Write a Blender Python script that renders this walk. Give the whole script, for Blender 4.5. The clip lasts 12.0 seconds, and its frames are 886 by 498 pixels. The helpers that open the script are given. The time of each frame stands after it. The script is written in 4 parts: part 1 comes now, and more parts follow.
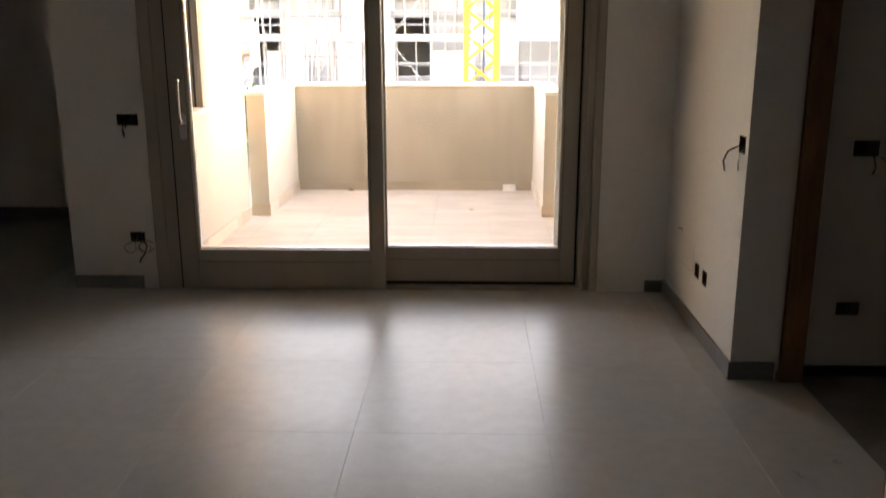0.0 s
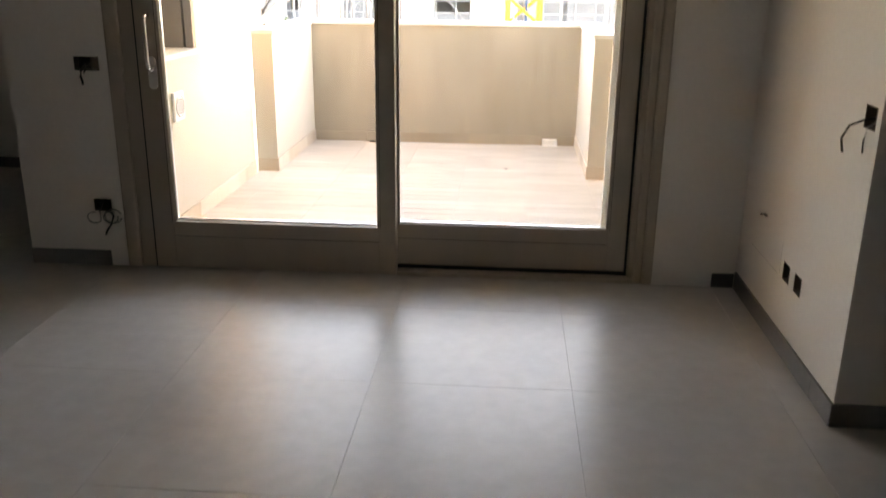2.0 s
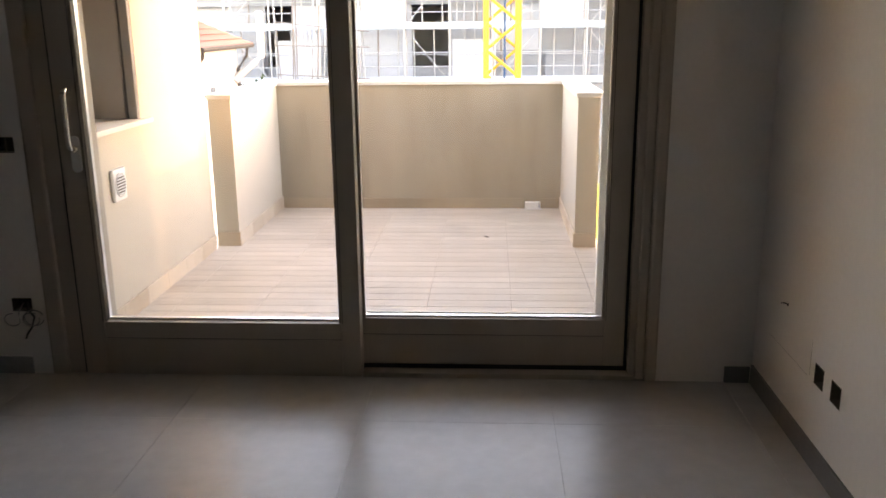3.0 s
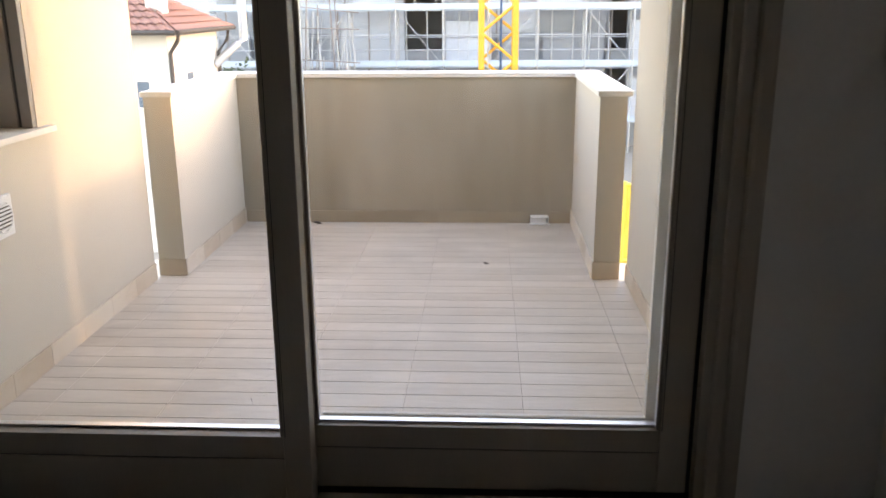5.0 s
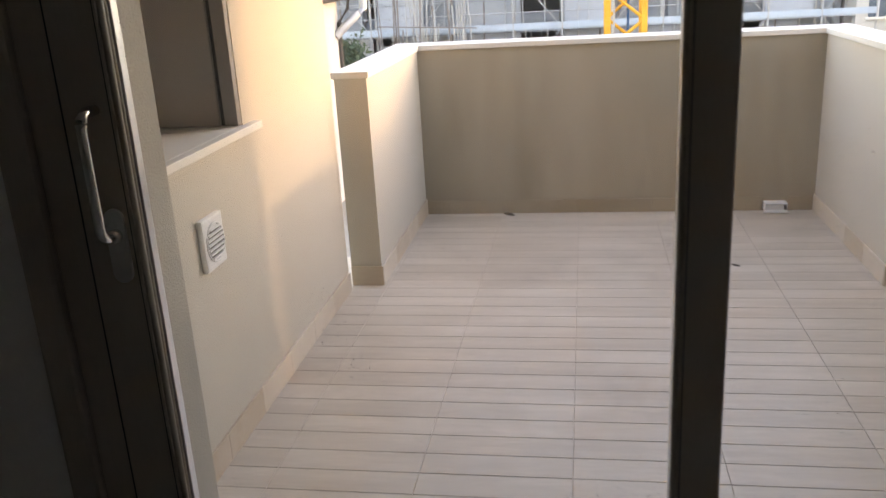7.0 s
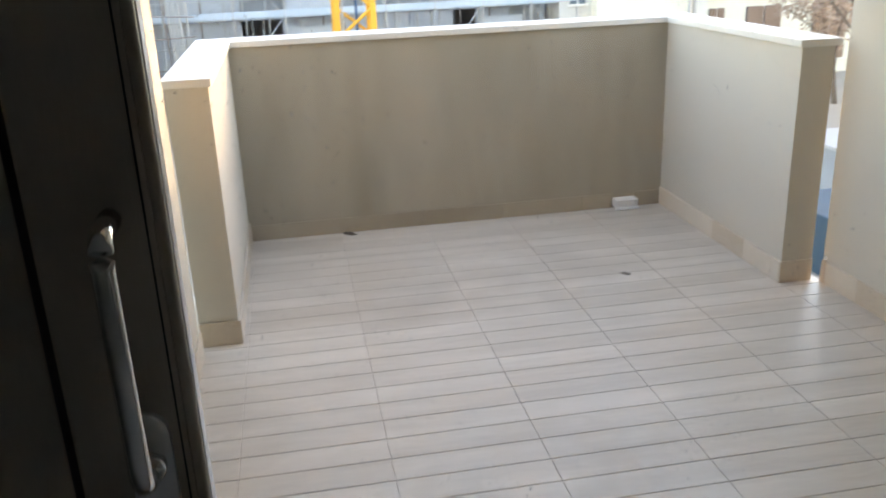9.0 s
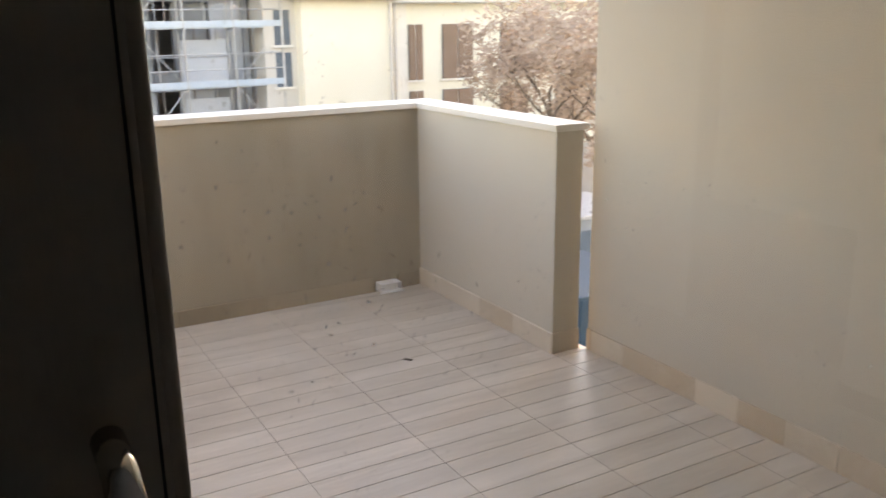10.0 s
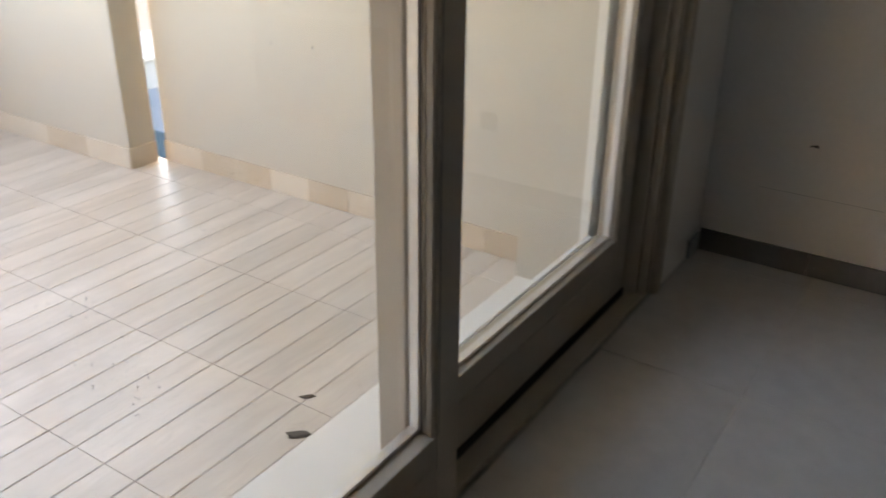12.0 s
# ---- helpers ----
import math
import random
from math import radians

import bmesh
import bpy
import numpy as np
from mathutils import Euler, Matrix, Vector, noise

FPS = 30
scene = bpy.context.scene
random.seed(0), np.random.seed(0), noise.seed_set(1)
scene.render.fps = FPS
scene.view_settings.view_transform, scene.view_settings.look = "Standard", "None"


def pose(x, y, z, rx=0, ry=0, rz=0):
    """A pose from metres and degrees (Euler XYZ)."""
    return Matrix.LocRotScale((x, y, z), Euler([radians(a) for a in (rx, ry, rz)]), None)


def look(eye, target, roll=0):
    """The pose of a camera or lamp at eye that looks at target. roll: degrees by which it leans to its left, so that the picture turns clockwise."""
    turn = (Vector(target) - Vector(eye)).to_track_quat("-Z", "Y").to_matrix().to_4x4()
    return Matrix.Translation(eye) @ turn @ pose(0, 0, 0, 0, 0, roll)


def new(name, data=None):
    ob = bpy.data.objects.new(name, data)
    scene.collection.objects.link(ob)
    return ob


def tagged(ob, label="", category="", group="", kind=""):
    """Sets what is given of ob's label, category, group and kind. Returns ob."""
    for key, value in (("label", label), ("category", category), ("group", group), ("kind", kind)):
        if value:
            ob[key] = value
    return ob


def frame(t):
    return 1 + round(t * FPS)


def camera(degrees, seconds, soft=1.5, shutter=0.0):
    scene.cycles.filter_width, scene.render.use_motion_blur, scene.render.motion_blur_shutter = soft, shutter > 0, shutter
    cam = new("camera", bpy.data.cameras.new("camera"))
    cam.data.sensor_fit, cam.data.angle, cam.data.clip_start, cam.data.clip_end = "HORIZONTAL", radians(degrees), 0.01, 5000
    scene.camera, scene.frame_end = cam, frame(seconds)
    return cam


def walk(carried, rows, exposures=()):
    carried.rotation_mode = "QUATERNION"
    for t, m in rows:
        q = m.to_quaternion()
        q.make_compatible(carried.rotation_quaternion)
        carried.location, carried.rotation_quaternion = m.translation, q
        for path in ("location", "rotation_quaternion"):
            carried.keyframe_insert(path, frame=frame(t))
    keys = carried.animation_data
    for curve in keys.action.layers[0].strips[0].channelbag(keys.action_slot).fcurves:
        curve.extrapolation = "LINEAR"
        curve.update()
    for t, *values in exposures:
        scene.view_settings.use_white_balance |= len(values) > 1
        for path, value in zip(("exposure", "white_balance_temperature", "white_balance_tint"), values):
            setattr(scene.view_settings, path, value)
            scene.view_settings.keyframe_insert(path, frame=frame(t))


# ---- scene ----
cam = camera(54.8, 12.0, soft=1.5, shutter=0.3)
PATH = [
    (0, (0.601, -0.046, 1.508), (0.54, 1.893, 1.022), -0.1),
    (0.5, (0.604, 0.148, 1.453), (0.521, 2.023, 0.762), -0.1),
    (1, (0.554, 0.411, 1.437), (0.53, 2.244, 0.637), -0.0),
    (1.5, (0.571, 0.625, 1.426), (0.521, 2.469, 0.651), -0.1),
    (2, (0.641, 0.886, 1.478), (0.496, 2.782, 0.856), 0.6),
    (2.5, (0.638, 1.172, 1.49), (0.483, 3.096, 0.967), 0.6),
    (3, (0.659, 1.467, 1.507), (0.546, 3.397, 0.995), -0.6),
    (3.2, (0.687, 1.594, 1.49), (0.586, 3.524, 0.975), -0.7),
    (4.8, (0.623, 2.535, 1.492), (0.546, 4.458, 0.946), -0.7),
    (5, (0.615, 2.639, 1.502), (0.517, 4.559, 0.951), -0.4),
    (5.5, (0.535, 2.874, 1.509), (0.325, 4.787, 0.965), 0.7),
    (6, (0.279, 3.063, 1.502), (-0.003, 4.966, 0.952), -0.1),
    (6.5, (0.085, 3.216, 1.504), (-0.263, 5.1, 0.928), -2.7),
    (6.7, (-0.006, 3.298, 1.49), (-0.368, 5.175, 0.901), -3.4),
    (8.3, (-0.755, 3.936, 1.46), (-0.703, 5.79, 0.712), -2.6),
    (8.5, (-0.791, 3.966, 1.46), (-0.696, 5.823, 0.724), -3.4),
    (9, (-0.91, 4.179, 1.479), (-0.598, 6.035, 0.802), -2.4),
    (9.5, (-1.018, 4.319, 1.491), (-0.379, 6.126, 0.921), -0.7),
    (10, (-1.131, 4.435, 1.501), (-0.179, 6.115, 0.98), -0.8),
    (10.5, (-1.143, 4.408, 1.496), (0.003, 5.946, 0.929), -0.2),
    (11, (-1.161, 4.29, 1.45), (0.072, 5.708, 0.765), 0.4),
    (11.5, (-1.129, 4.18, 1.387), (0.189, 5.452, 0.585), 0.2),
    (12, (-1.202, 4.131, 1.387), (0.305, 5.121, 0.521), 0.7),
]
EXPOSURES = [(0.0, 4.5, 9400, 35), (0.5, 4.75, 9300, 35), (1.5, 4.9, 8900, 31), (2.0, 4.65, 8900, 31), (2.5, 4.3, 8800, 34), (3.0, 4.05, 8500, 34),
             (5.0, 3.5, 7600, 29), (6.0, 3.15, 7900, 30), (6.5, 3.0, 8100, 32), (8.5, 3.35, 6950, 22), (9.0, 3.2, 7200, 22), (9.5, 2.9, 7950, 29),
             (10.5, 3.05, 8200, 29), (11.0, 3.3, 8250, 31), (11.5, 3.62, 7950, 27), (12.0, 3.95, 7750, 26)]
walk(cam, [(t, look(eye, target, roll)) for t, eye, target, roll in PATH], EXPOSURES)

# ---- world, sun ----
world = bpy.data.worlds.new("sky")
scene.world = world
world.use_nodes = True
wn = world.node_tree.nodes
sky = wn.new("ShaderNodeTexSky")
sky.sky_type = "NISHITA"
sky.sun_disc = False
SUN_DIR = Vector((2.84, 1.08, 0.42)).normalized()
sky.sun_elevation = math.asin(SUN_DIR.z) + radians(1)
sky.sun_rotation = math.atan2(SUN_DIR.x, SUN_DIR.y)
sky.air_density, sky.dust_density, sky.ozone_density = 1.0, 0.45, 1.0
wn["Background"].inputs[1].default_value = 0.15
world.node_tree.links.new(sky.outputs[0], wn["Background"].inputs[0])
# thin high haze that whitens the whole sky evenly
haze = wn.new("ShaderNodeBackground")
haze.inputs[0].default_value, haze.inputs[1].default_value = (0.95, 0.97, 1.0, 1), 0.05
both = wn.new("ShaderNodeAddShader")
world.node_tree.links.new(wn["Background"].outputs[0], both.inputs[0])
world.node_tree.links.new(haze.outputs[0], both.inputs[1])
world.node_tree.links.new(both.outputs[0], wn["World Output"].inputs[0])
sun = new("sun", bpy.data.lights.new("sun", "SUN"))
sun.data.energy, sun.data.angle, sun.data.color = 0.16, radians(1.8), (1.0, 0.72, 0.42)
sun.matrix_world = look(SUN_DIR * 60, (0, 0, 0))


# ---- materials ----
def mat(name, dark, light, scale=3.0, fine=60.0, rough=(0.6, 0.8), bump=0.1, metal=0.0, stretch=(1, 1, 1),
        detail=0.35, per_object=0.0, spec=0.5):
    """Two scales of colour variation, roughness variation and fine relief, in metres."""
    m = bpy.data.materials.new(name)
    m.use_nodes = True
    nt = m.node_tree
    n, l = nt.nodes, nt.links
    p = n["Principled BSDF"]
    co = n.new("ShaderNodeTexCoord")
    mp = n.new("ShaderNodeMapping")
    mp.inputs["Scale"].default_value = stretch
    l.new(co.outputs["Object"], mp.inputs[0])
    geo = n.new("ShaderNodeNewGeometry")
    l.new(geo.outputs["Position"], mp.inputs[0])
    big, small = n.new("ShaderNodeTexNoise"), n.new("ShaderNodeTexNoise")
    for t, sc, d in ((big, scale, 6.0), (small, fine, 4.0)):
        t.inputs["Scale"].default_value, t.inputs["Detail"].default_value = sc, d
        t.inputs["Roughness"].default_value = 0.5
        l.new(mp.outputs[0], t.inputs["Vector"])
    mix = n.new("ShaderNodeMix")
    mix.data_type = "FLOAT"
    mix.inputs[0].default_value = detail
    l.new(big.outputs[0], mix.inputs[2])
    l.new(small.outputs[0], mix.inputs[3])
    fac = mix.outputs[0]
    if per_object:
        oi = n.new("ShaderNodeObjectInfo")
        add = n.new("ShaderNodeMath")
        add.operation = "MULTIPLY_ADD"
        add.inputs[1].default_value = per_object
        l.new(oi.outputs["Random"], add.inputs[0])
        l.new(fac, add.inputs[2])
        sub = n.new("ShaderNodeMath")
        sub.operation = "SUBTRACT"
        sub.inputs[1].default_value = per_object / 2
        l.new(add.outputs[0], sub.inputs[0])
        fac = sub.outputs[0]
    ramp = n.new("ShaderNodeValToRGB")
    ramp.color_ramp.elements[0].position, ramp.color_ramp.elements[1].position = 0.3, 0.7
    ramp.color_ramp.elements[0].color = (*dark, 1)
    ramp.color_ramp.elements[1].color = (*light, 1)
    l.new(fac, ramp.inputs[0])
    l.new(ramp.outputs[0], p.inputs["Base Color"])
    rr = n.new("ShaderNodeMapRange")
    rr.inputs[1].default_value, rr.inputs[2].default_value = 0.1, 0.9
    rr.inputs[3].default_value, rr.inputs[4].default_value = rough
    l.new(big.outputs[0], rr.inputs[0])
    l.new(rr.outputs[0], p.inputs["Roughness"])
    p.inputs["Metallic"].default_value = metal
    p.inputs["Specular IOR Level"].default_value = spec
    if bump:
        b = n.new("ShaderNodeBump")
        b.inputs["Strength"].default_value = bump
        b.inputs["Distance"].default_value = 0.004
        l.new(small.outputs[0], b.inputs["Height"])
        l.new(b.outputs[0], p.inputs["Normal"])
    return m


PLASTER = mat("white_plaster", (0.76, 0.76, 0.74), (0.84, 0.83, 0.81), 1.2, 45, (0.75, 0.9), 0.08)
STUCCO = mat("cream_stucco", (0.53, 0.487, 0.412), (0.61, 0.563, 0.48), 1.1, 150, (0.85, 0.95), 0.45, detail=0.45)
TILE = mat("grey_porcelain", (0.40, 0.40, 0.39), (0.52, 0.515, 0.50), 1.3, 14, (0.24, 0.40), 0.03, per_object=0.04, spec=0.42, detail=0.45)


def add_wear(m, light, gloss, scale=2.3):
    """Cloudy paler scuffs with ragged edges, a little smoother than the rest."""
    n, l = m.node_tree.nodes, m.node_tree.links
    p = n["Principled BSDF"]
    geo = n.new("ShaderNodeNewGeometry")
    big, fine = n.new("ShaderNodeTexNoise"), n.new("ShaderNodeTexNoise")
    big.inputs["Scale"].default_value, big.inputs["Detail"].default_value, big.inputs["Distortion"].default_value = scale, 9, 0.6
    big.inputs["Roughness"].default_value = 0.62
    fine.inputs["Scale"].default_value, fine.inputs["Detail"].default_value = scale * 0.35, 2
    for t in (big, fine):
        l.new(geo.outputs["Position"], t.inputs["Vector"])
    a, b = n.new("ShaderNodeMapRange"), n.new("ShaderNodeMapRange")
    a.inputs[1].default_value, a.inputs[2].default_value = 0.44, 0.74
    b.inputs[1].default_value, b.inputs[2].default_value = 0.42, 0.62
    l.new(big.outputs[0], a.inputs[0])
    l.new(fine.outputs[0], b.inputs[0])
    mul = n.new("ShaderNodeMath")
    mul.operation = "MULTIPLY"
    l.new(a.outputs[0], mul.inputs[0])
    l.new(b.outputs[0], mul.inputs[1])
    mix = n.new("ShaderNodeMix")
    mix.data_type = "RGBA"
    l.new(mul.outputs[0], mix.inputs[0])
    l.new(p.inputs["Base Color"].links[0].from_socket, mix.inputs[6])
    mix.inputs[7].default_value = (*light, 1)
    l.new(mix.outputs[2], p.inputs["Base Color"])
    mr = n.new("ShaderNodeMix")
    mr.data_type = "FLOAT"
    l.new(mul.outputs[0], mr.inputs[0])
    l.new(p.inputs["Roughness"].links[0].from_socket, mr.inputs[2])
    mr.inputs[3].default_value = gloss
    l.new(mr.outputs[0], p.inputs["Roughness"])


# stucco darkened to put the front parapet's shade into its colour, plus stain streaks
STAINEDSHADE = mat("shaded_stained_stucco", (0.33, 0.285, 0.215), (0.48, 0.43, 0.35), 1.5, 200, (0.85, 0.95), 0.18, stretch=(2.2, 2.2, 0.5), detail=0.3)
ROUGHREVEAL = mat("rough_grey_render", (0.34, 0.31, 0.26), (0.46, 0.425, 0.37), 2.5, 120, (0.9, 1.0), 0.6, detail=0.5)
GROUT = mat("dark_grout", (0.30, 0.30, 0.29), (0.37, 0.37, 0.36), 8, 90)
SKIRT = mat("grey_skirting_tile", (0.15, 0.15, 0.15), (0.22, 0.22, 0.215), 3, 40, (0.35, 0.5), 0.03, per_object=0.08)
SCREED = mat("rough_screed", (0.16, 0.15, 0.135), (0.27, 0.25, 0.23), 4, 70, (0.9, 1.0), 0.6)
TIMBER = mat("raw_timber", (0.16, 0.075, 0.035), (0.34, 0.18, 0.09), 5, 40, (0.7, 0.85), 0.3, stretch=(6, 6, 0.7))
DOORPAINT = mat("taupe_painted_wood", (0.40, 0.355, 0.30), (0.46, 0.41, 0.35), 2, 60, (0.4, 0.55), 0.06, stretch=(4, 4, 0.6))
GASKET = mat("black_gasket", (0.01, 0.01, 0.01), (0.025, 0.025, 0.025), 6, 60, (0.6, 0.8), 0.05)
CHROME = mat("satin_chrome", (0.78, 0.77, 0.75), (0.84, 0.83, 0.82), 6, 80, (0.12, 0.18), 0.01, metal=1.0)
ALU = mat("bright_aluminium", (0.72, 0.73, 0.75), (0.82, 0.83, 0.85), 6, 80, (0.25, 0.4), 0.02, metal=1.0)
PLATE = mat("grey_metal_plate", (0.46, 0.46, 0.46), (0.54, 0.54, 0.54), 6, 80, (0.3, 0.45), 0.02, metal=0.35)
PLANK = mat("beige_wood_look_stoneware", (0.50, 0.435, 0.36), (0.68, 0.61, 0.53), 2.0, 26, (0.26, 0.50), 0.10,
            stretch=(0.5, 5, 1), per_object=0.16)
PLANKGROUT = mat("brown_grout", (0.38, 0.325, 0.265), (0.46, 0.40, 0.34), 8, 90)
BEIGESKIRT = mat("peach_stone_skirting", (0.54, 0.44, 0.33), (0.68, 0.60, 0.50), 3, 50, (0.55, 0.7), 0.06, per_object=0.45)
# darker, browner version of the skirting stone, used along the front parapet only
DARKERSKIRT = mat("darker_stone_skirting", (0.34, 0.28, 0.205), (0.46, 0.39, 0.30), 2.2, 60, (0.6, 0.75), 0.08, per_object=0.12)
COPING = mat("white_stone_coping", (0.70, 0.68, 0.63), (0.80, 0.78, 0.73), 3, 60, (0.5, 0.7), 0.06)
TAUPE = mat("taupe_metal_shutter", (0.27, 0.245, 0.215), (0.33, 0.30, 0.27), 2, 60, (0.45, 0.6), 0.03)
GREYFRAME = mat("grey_window_frame", (0.23, 0.22, 0.21), (0.28, 0.27, 0.26), 3, 60, (0.4, 0.5), 0.03)
WHITEPLASTIC = mat("white_plastic", (0.76, 0.76, 0.75), (0.82, 0.82, 0.81), 3, 60, (0.35, 0.45), 0.02)
BLACKPLASTIC = mat("black_plastic", (0.012, 0.012, 0.012), (0.03, 0.03, 0.03), 8, 60, (0.5, 0.7), 0.05)
BROWNPLASTIC = mat("dusty_black_plastic", (0.05, 0.042, 0.03), (0.09, 0.075, 0.055), 20, 90, (0.6, 0.8), 0.08)
GREYCABLE = mat("grey_cable", (0.22, 0.22, 0.22), (0.32, 0.32, 0.31), 12, 90, (0.5, 0.6), 0.05)
BLUETAPE = mat("blue_membrane", (0.01, 0.06, 0.16), (0.02, 0.10, 0.24), 6, 60, (0.5, 0.7), 0.1)
CONCRETE = mat("raw_concrete", (0.25, 0.27, 0.29), (0.38, 0.40, 0.42), 0.6, 5, (0.85, 0.95), 0.3)
WHITEPANEL = mat("white_insulation_panel", (0.46, 0.50, 0.55), (0.58, 0.61, 0.65), 0.5, 6, (0.8, 0.9), 0.1)
DARKROOM = mat("unlit_interior", (0.30, 0.30, 0.30), (0.40, 0.40, 0.40), 1, 6)
STEEL = mat("galvanised_steel", (0.42, 0.43, 0.44), (0.58, 0.59, 0.60), 2, 20, (0.4, 0.6), 0.05, metal=0.6)
DECK = mat("pale_blue_deck_board", (0.40, 0.49, 0.58), (0.54, 0.62, 0.70), 0.8, 9, (0.6, 0.75), 0.1)
RUST = mat("rusty_steel", (0.20, 0.17, 0.155), (0.34, 0.30, 0.28), 3, 20, (0.8, 0.9), 0.2)
CRANE = mat("yellow_crane_paint", (0.72, 0.33, 0.02), (0.85, 0.44, 0.04), 1, 8, (0.45, 0.6), 0.05)
REDTILE = mat("red_roof_tile", (0.27, 0.125, 0.09), (0.40, 0.21, 0.16), 0.8, 9, (0.8, 0.9), 0.2, per_object=0.2)
HOUSEWALL = mat("pale_house_render", (0.56, 0.54, 0.50), (0.66, 0.635, 0.59), 0.5, 7, (0.85, 0.95), 0.2)
YELLOWWALL = mat("pale_yellow_render", (0.74, 0.70, 0.58), (0.82, 0.78, 0.67), 0.4, 6, (0.85, 0.95), 0.2)
DARKPIPE = mat("dark_brown_metal", (0.045, 0.037, 0.032), (0.085, 0.07, 0.06), 3, 30, (0.5, 0.7), 0.05)
SHUTTER = mat("brown_shutter_paint", (0.20, 0.13, 0.09), (0.28, 0.19, 0.14), 2, 20)
PANE = mat("dark_window_pane", (0.10, 0.13, 0.16), (0.15, 0.19, 0.23), 2, 10, (0.08, 0.15), 0.0)
BARK = mat("grey_bark", (0.10, 0.075, 0.055), (0.18, 0.14, 0.11), 4, 30, (0.9, 1), 0.5)
LEAF = mat("dry_russet_leaf", (0.26, 0.16, 0.10), (0.62, 0.50, 0.40), 1.2, 9, (0.7, 0.9), 0.1)
GREENLEAF = mat("dark_green_leaf", (0.035, 0.06, 0.03), (0.08, 0.12, 0.06), 1.2, 9, (0.6, 0.8), 0.1)
GROUND = mat("dusty_ground", (0.26, 0.24, 0.20), (0.40, 0.37, 0.32), 0.15, 2.5, (0.9, 1), 0.4)
BLUESHEET = mat("blue_plastic_sheet", (0.015, 0.045, 0.075), (0.025, 0.065, 0.10), 1.5, 12, (0.4, 0.6), 0.2)
YELLOWSHEET = mat("yellow_painted_steel", (0.66, 0.50, 0.05), (0.78, 0.62, 0.10), 1.5, 12, (0.4, 0.6), 0.1)
DEBRIS = mat("dry_dirt", (0.05, 0.042, 0.03), (0.11, 0.09, 0.07), 30, 150, (0.9, 1), 0.4)
PIPE = mat("white_pvc_pipe", (0.86, 0.86, 0.86), (0.91, 0.91, 0.91), 5, 60, (0.35, 0.5), 0.02)


def glass_material():
    """Clear pane: straight-through light, Fresnel gloss, and a thin film of dust and wiping marks."""
    m = bpy.data.materials.new("dusty_clear_glass")
    m.use_nodes = True
    n, l = m.node_tree.nodes, m.node_tree.links
    n.remove(n["Principled BSDF"])
    out = n["Material Output"]
    clear, gloss, dust = n.new("ShaderNodeBsdfTransparent"), n.new("ShaderNodeBsdfGlossy"), n.new("ShaderNodeBsdfTranslucent")
    clear.inputs[0].default_value = (0.98, 0.99, 0.985, 1)
    gloss.inputs["Roughness"].default_value = 0.0
    dust.inputs[0].default_value = (0.75, 0.73, 0.68, 1)
    fres = n.new("ShaderNodeFresnel")
    fres.inputs[0].default_value = 1.45
    geo = n.new("ShaderNodeNewGeometry")
    spots, smear = n.new("ShaderNodeTexNoise"), n.new("ShaderNodeTexNoise")
    spots.inputs["Scale"].default_value, spots.inputs["Detail"].default_value = 210, 2
    smear.inputs["Scale"].default_value, smear.inputs["Detail"].default_value = 4, 5
    l.new(geo.outputs["Position"], spots.inputs["Vector"])
    l.new(geo.outputs["Position"], smear.inputs["Vector"])
    mr = n.new("ShaderNodeMapRange")
    mr.inputs[1].default_value, mr.inputs[2].default_value = 0.65, 0.74
    mr.inputs[3].default_value, mr.inputs[4].default_value = 0.0, 0.5
    l.new(spots.outputs[0], mr.inputs[0])
    ms = n.new("ShaderNodeMapRange")
    ms.inputs[1].default_value, ms.inputs[2].default_value = 0.45, 0.75
    ms.inputs[3].default_value, ms.inputs[4].default_value = 0.004, 0.05
    l.new(smear.outputs[0], ms.inputs[0])
    patch = n.new("ShaderNodeMapRange")
    patch.inputs[1].default_value, patch.inputs[2].default_value = 0.42, 0.72
    patch.inputs[3].default_value, patch.inputs[4].default_value = 0.05, 1.0
    l.new(smear.outputs[0], patch.inputs[0])
    mul = n.new("ShaderNodeMath")
    mul.operation = "MULTIPLY_ADD"
    l.new(mr.outputs[0], mul.inputs[0])
    l.new(patch.outputs[0], mul.inputs[1])
    l.new(ms.outputs[0], mul.inputs[2])
    mix1, mix2 = n.new("ShaderNodeMixShader"), n.new("ShaderNodeMixShader")
    l.new(mul.outputs[0], mix1.inputs[0])
    l.new(clear.outputs[0], mix1.inputs[1])
    l.new(dust.outputs[0], mix1.inputs[2])
    l.new(fres.outputs[0], mix2.inputs[0])
    l.new(mix1.outputs[0], mix2.inputs[1])
    l.new(gloss.outputs[0], mix2.inputs[2])
    l.new(mix2.outputs[0], out.inputs[0])
    return m


add_wear(PLANK, (0.42, 0.37, 0.31), 0.5, 1.7)
GLASS = glass_material()
CLEAR = bpy.data.materials.new("clear_glass_edge")
CLEAR.use_nodes = True
CLEAR.node_tree.nodes.remove(CLEAR.node_tree.nodes["Principled BSDF"])
clear_node = CLEAR.node_tree.nodes.new("ShaderNodeBsdfTransparent")
clear_node.inputs[0].default_value = (0.98, 0.99, 0.985, 1)
CLEAR.node_tree.links.new(clear_node.outputs[0], CLEAR.node_tree.nodes["Material Output"].inputs[0])


